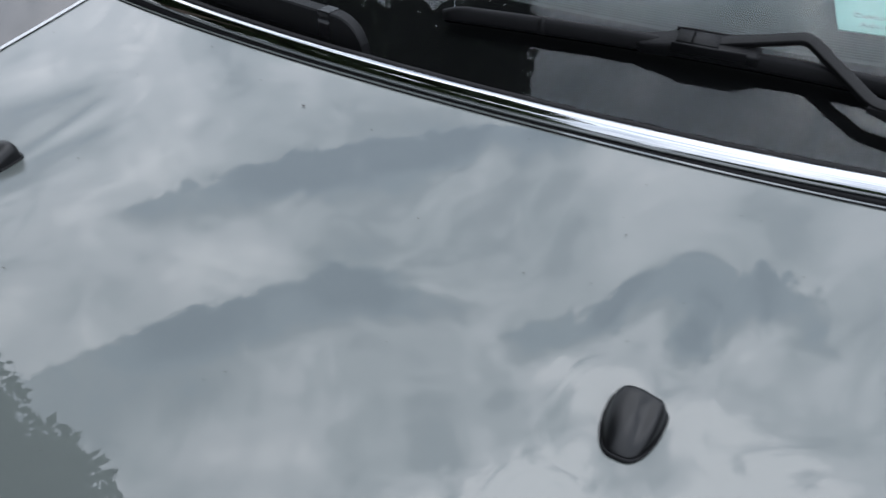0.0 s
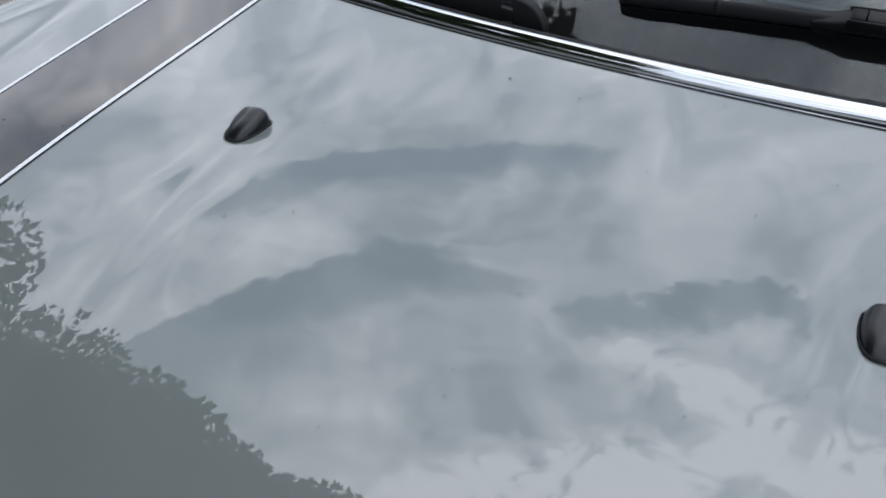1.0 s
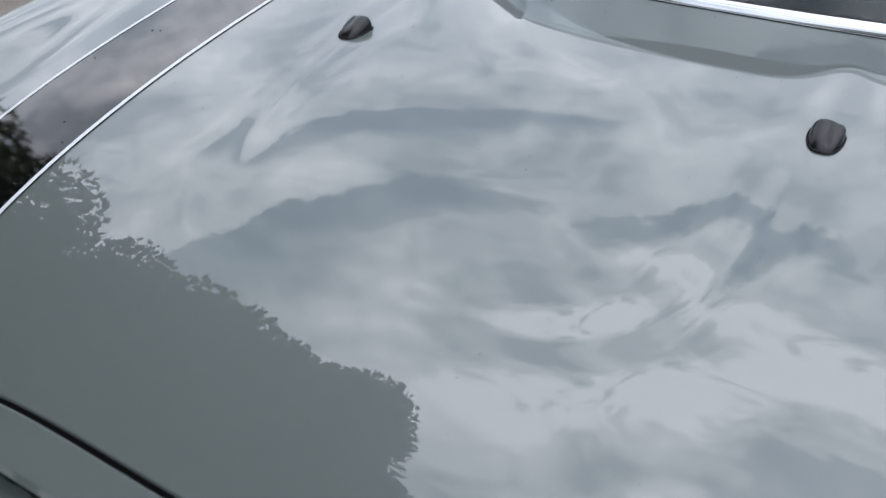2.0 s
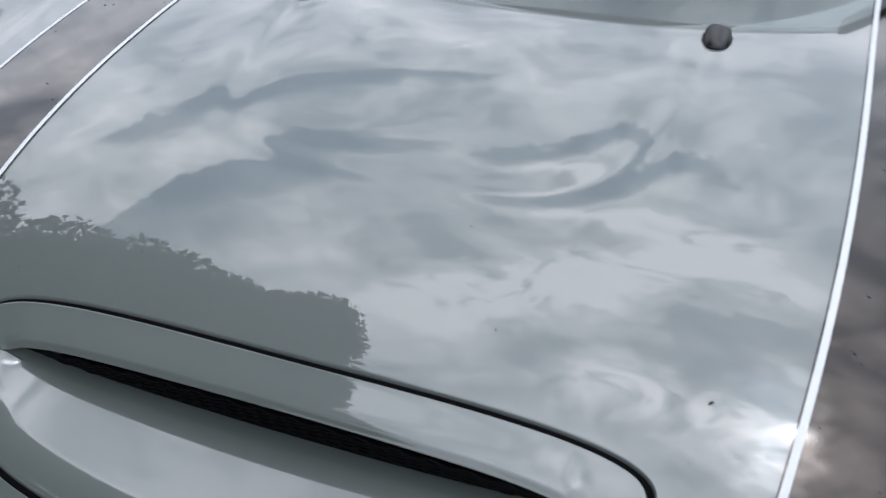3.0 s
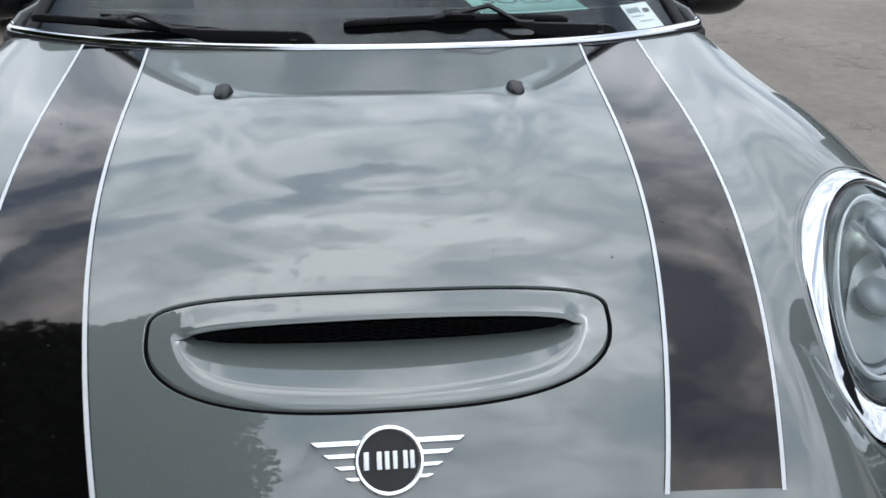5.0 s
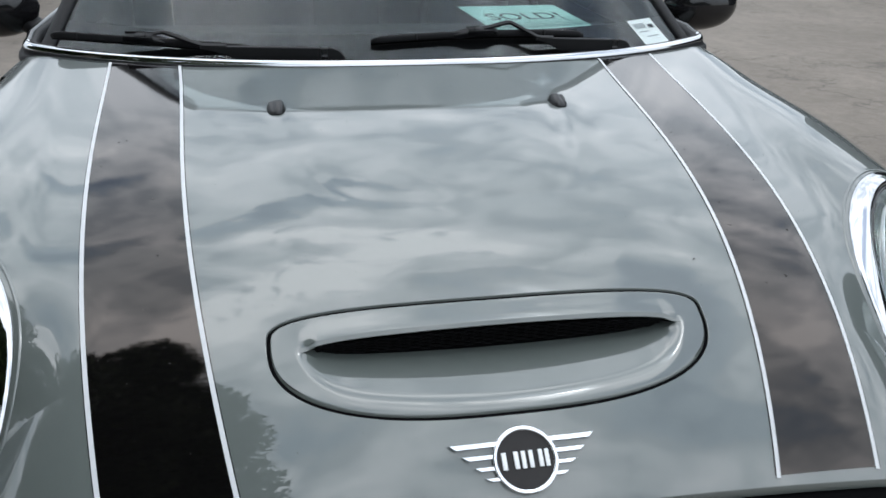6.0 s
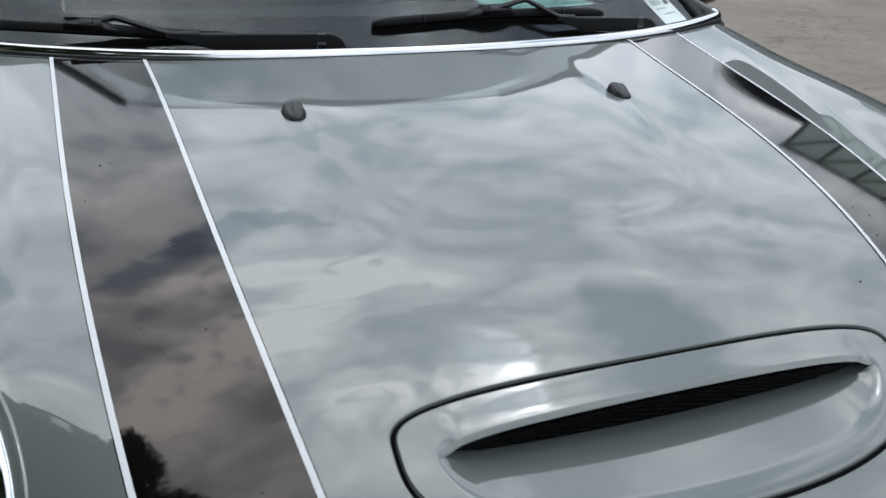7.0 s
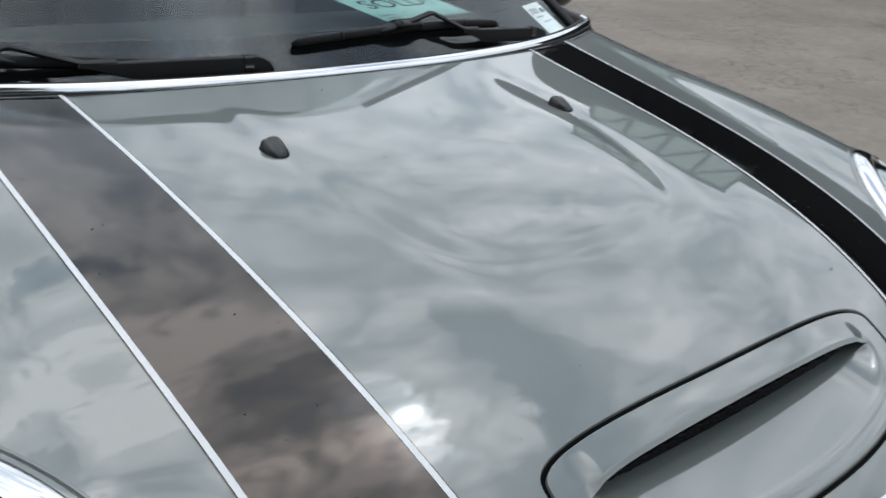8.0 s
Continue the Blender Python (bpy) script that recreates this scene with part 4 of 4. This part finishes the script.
# ---- headlamps ----
def build_headlamp(sgn):
    lamp = tagged(new("headlamp"), "round headlamp in a wide chrome ring")
    lamp.parent = car
    a = np.linspace(0, 2 * np.pi, 112, endpoint=False)
    ca, sa, k, q = np.cos(a), np.sin(a), math.cos(HL_SPIN), math.sin(HL_SPIN)

    def rim(r, inset, up):
        """A ring round the lamp, following the wing: inset from the outline, raised off the skin."""
        ra, rb = (HL_A - inset) * r, (HL_B - inset) * r
        x, v = HL_X + ra * ca * k - rb * sa * q, HL_V + ra * ca * q + rb * sa * k
        h = 2e-3
        zx, zv = (skin_z(x + h, v) - skin_z(x - h, v)) / (2 * h), (skin_z(x, v + h) - skin_z(x, v - h)) / (2 * h)
        n = np.stack([-zx, zv, np.ones_like(zx)], -1)
        n /= np.linalg.norm(n, axis=-1, keepdims=True)
        return (np.stack([x, -v, skin_z(x, v)], -1) + up * n) * np.array([sgn, 1, 1])

    loft("lip", [rim(1, -0.011, -0.002), rim(1, -0.0085, 0.0018), rim(1, -0.006, 0.0022), rim(1, -0.0045, 0.0), rim(1, -0.0045, -0.012)], PAINT, lamp, "turned painted lip", close=True)
    loft("outer_seal", [rim(1, -0.006, -0.004), rim(1, 0.001, -0.005)], VOID, lamp, "thin black gap round the chrome", close=True)
    loft("chrome_ring", [rim(1, 0.0, -0.010), rim(1, 0.0, -0.001), rim(1, 0.0015, 0.0025), rim(1, 0.006, 0.0045), rim(1, 0.017, 0.0062), rim(1, 0.028, 0.0062), rim(1, 0.0325, 0.0045), rim(1, 0.0335, -0.001), rim(1, 0.034, -0.014)], CHROME, lamp, "wide polished chrome ring", close=True)
    loft("inner_seal", [rim(1, 0.033, -0.004), rim(1, 0.0345, -0.0012), rim(1, 0.0385, -0.0012), rim(1, 0.040, -0.01)], SHINY, lamp, "black inner seal", close=True)
    loft("bucket", [rim(1, 0.0385, -0.004), rim(1, 0.045, -0.020), rim(1, 0.058, -0.026), rim(1, 0.064, -0.020), rim(1, 0.070, -0.038), rim(0.6, 0.070, -0.047), rim(0.3, 0.07, -0.049), rim(0.02, 0.07, -0.049)], REFLECTOR, lamp, "dark silver reflector bucket", close=True)
    loft("light_ring", [rim(1, 0.0535, -0.018), rim(1, 0.0542, -0.008), rim(1, 0.0572, -0.008), rim(1, 0.058, -0.018)], BADGE_WHITE, lamp, "white daytime light ring", close=True)
    mid = rim(0.001, 0.0, -0.030)[0]
    for f, w in ((-0.28, 0.034), (0.30, 0.030)):
        c = mid + (rim(0.62, 0.07, -0.030)[28] - mid) * f * 2.2
        n = rim(0.3, 0.07, 0.0).mean(0) - rim(0.3, 0.07, -0.05).mean(0)
        n /= np.linalg.norm(n)
        t1 = np.cross(n, [1.0, 0, 0])
        t1 /= np.linalg.norm(t1)
        t2 = np.cross(n, t1)
        rows = [[c + n * (0.002 + 0.016 * math.sin(e)) + (w * math.cos(e)) * (t1 * math.cos(g) + t2 * math.sin(g)) for g in np.linspace(0, 2 * math.pi, 32, endpoint=False)] for e in np.linspace(-0.5, 1.55, 9)]
        loft("projector_lens", rows, LAMP_GREY, lamp, "domed grey projector lens", close=True)
    sweep("divider", smooth_path([rim(0.98, 0.066, -0.030)[8], mid + (rim(0.2, 0, 0.0)[0] - rim(0.2, 0, -0.006)[0]), rim(0.98, 0.066, -0.030)[64]], 12), ring_section(0.003, 0.006, 10), LAMP_GREY, lamp, "grey bar across the reflector")
    rows = [rim(1, 0.0385, -0.0012)] + [rim(r, 0.0385, -0.0012 + 0.006 * (1 - r * r)) for r in (0.9, 0.75, 0.55, 0.35, 0.15, 0.01)]
    lens = loft("lens", rows, LENS_GLASS, lamp, "clear domed lens", close=True)
    face_out(lens, (sgn * 0.5, -0.6, 0.7))
    lens.visible_shadow = False


for side in (-1, 1):
    build_headlamp(side)


# ---- nose, underside and wheels ----
def build_nose():
    xs = np.linspace(-0.84, 0.84, 61)

    def edge(x):
        return float(front_v(np.array(x)))

    def lip(x):
        return float(body_z(np.array(max(min(x, 0.55), -0.55)), np.array(edge(x)))) - 0.13 * max(0, abs(x) - 0.55)
    loft("nose_gap", [[(x, -edge(x) + 0.012, lip(x) - 0.004) for x in xs], [(x, -edge(x) + 0.002, lip(x) - 0.016) for x in xs], [(x, -edge(x) - 0.020, lip(x) - 0.020) for x in xs], [(x, -edge(x) - 0.024, lip(x) - 0.05) for x in xs]], VOID, car, "black gap below the bonnet")
    prof = ((0.020, -0.045), (0.026, -0.036), (0.036, -0.038), (0.043, -0.050), (0.044, -0.07))
    loft("grille_trim", [[(x, -edge(x) - f, lip(x) + u) for x in xs[12:49]] for f, u in prof], CHROME, car, "chrome trim over the grille")
    prof = ((0.022, -0.055), (0.038, -0.075), (0.050, -0.2), (0.05, -0.32), (0.03, -0.42), (-0.05, -0.48))
    loft("bumper", [[(x, -edge(x) - f, max(0.2, lip(x) + u)) for x in xs] for f, u in prof], PAINT, car, "grey front bumper")
    part("grille", box(bmesh.new(), (-0.5, -1.075, 0.42), (0.5, -1.03, 0.62), 0.015), SHINY, car, "black front grille")
    part("underside", box(bmesh.new(), (-0.74, -0.9, 0.2), (0.74, 2.55, 0.3), 0.02), VOID, car, "dark underside")


build_nose()


def owner_mid(owner):
    return 0.0 if owner == car else -3.56


def build_wheel(x, y, owner):
    sgn = 1 if x > owner_mid(owner) else -1
    wheel = tagged(new("wheel"), "black tyre on a silver alloy rim")
    wheel.parent = owner
    a = np.linspace(0, 2 * np.pi, 48, endpoint=False)

    def lathe(name, prof, mat):
        rows = [np.stack([np.full_like(a, x + sgn * dx), y + r * np.cos(a), 0.305 + r * np.sin(a)], -1) for dx, r in prof]
        return loft(name, rows, mat, wheel, close=True)
    lathe("tyre", ((-0.1, 0.21), (-0.1, 0.28), (-0.085, 0.302), (0.0, 0.305), (0.085, 0.302), (0.1, 0.28), (0.1, 0.215), (0.08, 0.21)), TYRE)
    lathe("rim", ((0.08, 0.215), (0.085, 0.20), (0.05, 0.19), (0.03, 0.1), (0.06, 0.05), (0.06, 0.001)), ALLOY)


for x in (-0.75, 0.75):
    for y in (-0.52, 1.97):
        build_wheel(x, y, car)



# ---- a dark car parked in the next bay ----
def build_neighbour():
    other = empty("parked_car", "black car with a pale sill, parked in the next bay", "car")
    x0, x1, y0, y1 = -4.45, -2.68, 4.75, 8.75

    def ring(y, inset, lo, hi, round_):
        """A cross-section of the body at y."""
        a, b = x0 + inset, x1 - inset
        return [(a + round_, y, lo), (b - round_, y, lo), (b, y, lo + round_), (b, y, hi - round_), (b - round_, y, hi), (a + round_, y, hi), (a, y, hi - round_), (a, y, lo + round_)]
    rows = [ring(y0 + f, i, 0.24 + 0.1 * i, h, r) for f, i, h, r in ((0.0, 0.22, 0.62, 0.06), (0.06, 0.10, 0.72, 0.08), (0.25, 0.03, 0.80, 0.10), (0.9, 0.0, 0.90, 0.10), (1.3, 0.0, 0.94, 0.09), (3.3, 0.0, 0.95, 0.09), (3.8, 0.04, 0.92, 0.1), (4.0, 0.16, 0.8, 0.08))]
    loft("body", rows, SHINY, other, "glossy black body", close=True, caps=True)
    rows = [ring(y0 + f, i, 0.90, h, 0.07) for f, i, h in ((1.1, 0.10, 1.05), (1.7, 0.17, 1.40), (2.2, 0.19, 1.46), (3.1, 0.20, 1.44), (3.7, 0.18, 1.1))]
    loft("cabin", rows, SHINY, other, "black roof and dark glazing", close=True, caps=True)
    part("sill", box(bmesh.new(), (x1 - 0.06, y0 + 0.75, 0.25), (x1 + 0.012, y1 - 0.9, 0.30), 0.008), ALLOY, other, "pale sill trim")
    for x in (x0 + 0.1, x1 - 0.1):
        for y in (y0 + 0.75, y1 - 0.75):
            build_wheel(x, y, other)


build_neighbour()

# ---- things on the car ----
def lettering(name, text, size, mat, parent, place, thick=0.0002):
    """Flat letters as a mesh."""
    data = bpy.data.curves.new(name, "FONT")
    data.body, data.size, data.extrude, data.align_x, data.align_y = text, size, thick, "CENTER", "CENTER"
    made = bpy.data.objects.new(name, data)
    me = bpy.data.meshes.new_from_object(made)
    bpy.data.objects.remove(made)
    me.materials.clear()
    me.materials.append(mat)
    ob = new(name, me)
    ob.parent = parent
    ob.matrix_basis = place
    return ob


def build_card():
    """The notice card lying on the dashboard, its near edge by the glass."""
    w, h = 0.297, 0.21
    a, b = Vector((0.274, 0.290, 1.000)), Vector((0.562, 0.360, 0.993))
    xa = (b - a).normalized()
    up = Vector((-0.23, 1.0, 0.12))
    na = xa.cross(up).normalized()
    ya = na.cross(xa)
    at = a + xa * w / 2 + ya * h / 2
    card = part("notice_card", box(bmesh.new(), (-w / 2, -h / 2, -0.0004), (w / 2, h / 2, 0.0004)), CARD, None, smooth=False)
    tagged(card, "mint green notice card lying on the dashboard behind the windscreen", "card")
    card.matrix_basis = Matrix(((xa.x, ya.x, na.x, at.x), (xa.y, ya.y, na.y, at.y), (xa.z, ya.z, na.z, at.z), (0, 0, 0, 1)))
    lettering("sold_lettering", "SOLD!", 0.082, INK, card, pose(0.0, 0.0, 0.0008))
    lettering("small_lettering", "Customer", 0.0125, INK_GREY, card, pose(-0.107, -0.071, 0.0008))
    lettering("small_lettering", "Advisor", 0.0125, INK_GREY, card, pose(-0.109, -0.090, 0.0008))


build_card()


def build_sticker():
    """A white label inside the corner of the windscreen."""
    x0, x1 = 0.626, 0.700
    rows = [[glass_at(np.array(x0 + (x1 - x0) * f - 0.13 * s), s, -0.002) for f in np.linspace(0, 1, 7)] for s in np.linspace(0.035, 0.165, 10)]
    st = loft("stock_sticker", rows, PAPER, None)
    tagged(st, "white paper stock sticker inside the windscreen corner", "sticker")
    def print_patch(name, f0, f1, s0, s1, mat):
        rows = [[glass_at(np.array(x0 + (x1 - x0) * f - 0.13 * s), s, -0.0005) for f in np.linspace(f0, f1, 3)] for s in np.linspace(s0, s1, 3)]
        loft(name, rows, mat, st)
    for k in range(11):
        f = 0.10 + 0.042 * k
        print_patch("barcode_bar", f, f + (0.022 if k % 3 else 0.03), 0.124, 0.146, INK_GREY)
    print_patch("print_block", 0.66, 0.88, 0.122, 0.138, INK)
    print_patch("print_bar", 0.12, 0.55, 0.108, 0.112, INK_GREY)
    print_patch("print_bar", 0.30, 0.80, 0.086, 0.090, INK_GREY)


build_sticker()


def build_specks():
    """Grit and dried spots scattered on the paint."""
    rnd = random.Random(5)
    verts, faces = [], []
    spots = [(-0.0902, 0.082), (-0.0187, 0.0876), (0.2028, 0.1141), (0.159, 0.1819), (0.1994, 0.1698), (0.0722, 0.1673), (0.3061, 0.7357), (0.3975, 0.6664), (0.4392, 0.7604)]
    sizes = [0.0011, 0.0007, 0.0005, 0.0005, 0.0004, 0.0004, 0.0011, 0.0011, 0.0019]
    for _ in range(130):
        spots.append((rnd.uniform(-0.6, 0.6), rnd.uniform(0.03, 0.97)))
        sizes.append(rnd.choice((0.0002, 0.0003, 0.0003, 0.0004, 0.0005)))
    for _ in range(70):
        v = rnd.uniform(0.3, 0.95)
        spots.append((rnd.choice((-1, 1)) * rnd.uniform(stripe_inner(v) + 0.01, stripe_outer(v) - 0.01), v))
        sizes.append(rnd.choice((0.0003, 0.0004, 0.0005, 0.0007, 0.0011)))
    for (x, v), r in zip(spots, sizes):
        if float(scoop_hit(x, v)) < 1.02:
            continue
        c = on_body(np.array(x), np.array(v), 0.0012)
        b = len(verts)
        turn = rnd.uniform(0, 6.28)
        long = rnd.uniform(1.0, 2.2)
        for k in range(7):
            a = 2 * math.pi * k / 7
            q = r * rnd.uniform(0.6, 1.1)
            dx, dy = q * long * math.cos(a), q * math.sin(a)
            px, pv = x + dx * math.cos(turn) - dy * math.sin(turn), v + dx * math.sin(turn) + dy * math.cos(turn)
            verts.append(on_body(np.array(px), np.array(pv), 0.0009))
        verts.append(c + np.array([0, 0, 0.0004 + r * 0.3]))
        faces += [(b + k, b + (k + 1) % 7, b + 7) for k in range(7)]
    tagged(mesh_object("dirt_specks", verts, faces, DIRT), "small dark specks of grit on the bonnet", "dirt", kind="stuff")


def scoop_hit(x, v):
    c, s = x / SC_A, (v - SC_V + SC_K * x * x) / (SC_BT if v < SC_V else SC_BB)
    n = SC_NT if v < SC_V else SC_NB
    return (abs(c) ** n + abs(s) ** n) ** (1 / n)


build_specks()


# ---- what the paint mirrors: trees beside the lot, a low building with a glazed canopy ----
def build_tree(x, y, crown_z, radius, seed, leaves, flat=0.8, leaf=0.075, clump=(46, 0.13, 0.34), extra=()):
    rnd = np.random.RandomState(seed)
    tree = empty("tree", "broad leafy green tree beside the parking lot", "tree", group="trees")
    tree.location = (x, y, 0)
    top = np.array([0.0, 0.0, crown_z])
    trunk = smooth_path([(0, 0, -0.1), (0.05, -0.03, crown_z * 0.35), (-0.04, 0.05, crown_z * 0.7), tuple(top)], 16)
    rows = [[q + (0.17 - 0.1 * i / 15) * np.array([math.cos(a), math.sin(a), 0]) * (1 + 0.08 * math.sin(3 * a + i)) for a in np.linspace(0, 2 * math.pi, 14, endpoint=False)] for i, q in enumerate(trunk)]
    wood = loft("trunk", rows, BARK, tree, "grey-brown trunk", close=True)
    clumps = []
    for k in range(clump[0]):
        a, el = rnd.uniform(0, 2 * np.pi), math.asin(rnd.uniform(-0.75, 1.0))
        r = radius * rnd.uniform(0.45, 1.0)
        c = top + np.array([r * math.cos(a) * math.cos(el), r * math.sin(a) * math.cos(el), flat * r * math.sin(el)])
        clumps.append((c, radius * rnd.uniform(clump[1], clump[2])))
    for k in range(9):
        c = clumps[k * 4][0]
        start = trunk[7 + k % 8]
        path = smooth_path([tuple(start), tuple(start * 0.5 + c * 0.5 + rnd.uniform(-0.15, 0.15, 3)), tuple(c)], 10)
        sweep("limb", path, ring_section(0.06, 0.06, 8), BARK, wood, scale=list(np.linspace(1, 0.25, 10)))
    clumps.append((top, radius * 0.55))
    clumps += [(top + np.array([0, 0, sgn * radius * flat * 0.45]), radius * 0.5) for sgn in (-1, 1)]
    clumps += [(np.array(c), r) for c, r in extra]
    verts, faces = [], []
    spread = sum(r * r for c, r in clumps)
    for c, r in clumps:
        per = int(leaves * r * r / spread)
        d = rnd.normal(size=(per, 3))
        d /= np.linalg.norm(d, axis=1, keepdims=True)
        pts = c + d * (r * rnd.uniform(0.35, 1.08, size=(per, 1)) ** 0.7) * np.array([1.15, 1.15, 0.85])
        u = rnd.normal(size=(per, 3))
        u /= np.linalg.norm(u, axis=1, keepdims=True)
        w = np.cross(u, rnd.normal(size=(per, 3)))
        w /= np.linalg.norm(w, axis=1, keepdims=True)
        s = leaf * rnd.uniform(0.6, 1.3, size=(per, 1))
        quad = np.stack([pts - u * s, pts + w * s * 0.55, pts + u * s, pts - w * s * 0.55], 1)
        b = len(verts)
        verts.extend(quad.reshape(-1, 3))
        faces.extend([(b + 4 * i, b + 4 * i + 1, b + 4 * i + 2, b + 4 * i + 3) for i in range(per)])
    tagged(mesh_object("crown", verts, faces, LEAF, tree, "dense crown of small green leaves", smooth=False), kind="stuff")
    return tree


build_tree(-4.6, -2.6, 7.6, 2.75, 3, 185000, flat=1.42, leaf=0.078, clump=(120, 0.10, 0.27),
           extra=(((0.3, 1.5, 6.0), 1.3), ((1.9, -0.3, 7.4), 1.0), ((2.0, -1.6, 6.6), 1.1), ((2.1, -2.3, 5.4), 0.9), ((0.2, 1.1, 9.6), 1.3), ((0.6, 0.2, 10.6), 1.0),
                  ((1.0, 2.55, 9.2), 0.62), ((1.15, 2.05, 8.9), 0.66), ((0.4, 2.0, 7.3), 0.8), ((0.8, 2.0, 8.2), 0.8)))
build_tree(-8.6, -2.1, 7.6, 2.6, 12, 48000, flat=1.5, leaf=0.11,
           extra=(((0.3, 1.9, 8.2), 1.3), ((0.3, 0.2, 5.0), 2.0), ((0.0, 1.2, 3.2), 1.6), ((0.2, 2.4, 5.4), 1.35), ((0.2, 2.7, 3.7), 1.2)))

# a row of smaller trees closes the far side of the lot
far_tree = build_tree(-14.0, -6.0, 3.6, 2.6, 8, 8000, leaf=0.2)
for k in range(10):
    a = radians(204 + 10.5 * k)
    r = 10.5 + 1.4 * math.sin(2.3 * k)
    s = (1.3 if k < 4 else 0.55) + 0.15 * math.sin(1.7 * k + 1)
    copy_thing(far_tree, pose(r * math.cos(a), r * math.sin(a) - 1, 0, 0, 0, 47 * k) @ Matrix.Diagonal((s, s, s, 1)))


def build_building():
    """A low dark building past the lot, with a glazed canopy before it."""
    house = empty("showroom_building", "low dark-clad building beside the lot", "building")
    p0, p1 = np.array([15.5, -1.5]), np.array([11.5, 11.0])
    d = (p1 - p0) / np.linalg.norm(p1 - p0)
    nrm = np.array([d[1], -d[0]])
    if nrm[0] < 0:
        nrm = -nrm
    length = float(np.linalg.norm(p1 - p0))

    def at(a, depth, z):
        q = p0 + d * a + nrm * depth
        return (q[0], q[1], z)

    def slab(name, a0, a1, b0, b1, z0, z1, mat, parent, label=""):
        v = [at(a, b, z) for z in (z0, z1) for a, b in ((a0, b0), (a1, b0), (a1, b1), (a0, b1))]
        f = [(0, 1, 2, 3), (4, 7, 6, 5), (0, 4, 5, 1), (1, 5, 6, 2), (2, 6, 7, 3), (3, 7, 4, 0)]
        return mesh_object(name, v, f, mat, parent, label, smooth=False)
    slab("wall", -4, 10.1, 0, 8, 0, 6.0, CLAD, house, "dark metal cladding")
    slab("wall", 10.1, length + 0.7, 0.2, 7, 0, 5.8, CLAD, house, "dark metal cladding")
    slab("wall", length + 0.7, length + 4.0, 0.8, 6, 0, 3.3, CLAD, house, "dark metal cladding")
    slab("roof", -4.3, 10.25, -0.15, 8.3, 6.0, 6.12, CLAD, house, "flat roof edge")
    for k in range(4):
        a0 = 1.0 + 2.35 * k
        w = slab("window", a0, a0 + 1.9, -0.04, 0.02, 0.9, 3.2, SHINY, house, "dark glazing")
        slab("frame", a0 - 0.06, a0 + 1.96, -0.06, -0.035, 3.2, 3.28, STEEL, w)
    canopy = empty("glazed_canopy", "steel-framed canopy with pale glazed panels", "canopy")
    for k in range(4):
        a0 = 6.3 + 1.0 * k
        slab("panel", a0 + 0.05, a0 + 0.95, -1.42, -1.40, 5.05, 6.35, PANEL, canopy, "pale translucent panel")
        slab("mullion", a0 - 0.05, a0 + 0.05, -1.46, -1.36, 4.95, 6.45, STEEL, canopy)
        sweep("brace", [at(a0 + 0.05, -1.46, 5.05), at(a0 + 0.5, -1.46, 5.7), at(a0 + 0.95, -1.46, 6.35)], ring_section(0.035, 0.035, 8), STEEL, canopy)
    slab("mullion", 10.25, 10.35, -1.46, -1.36, 4.95, 6.45, STEEL, canopy)
    for z in (4.95, 6.35):
        slab("rail", 6.2, 10.4, -1.47, -1.35, z, z + 0.1, STEEL, canopy)
    for a in (6.4, 8.3, 10.0):
        slab("bracket", a - 0.06, a + 0.06, -1.35, 0.0, 4.97, 5.07, STEEL, canopy)


build_building()
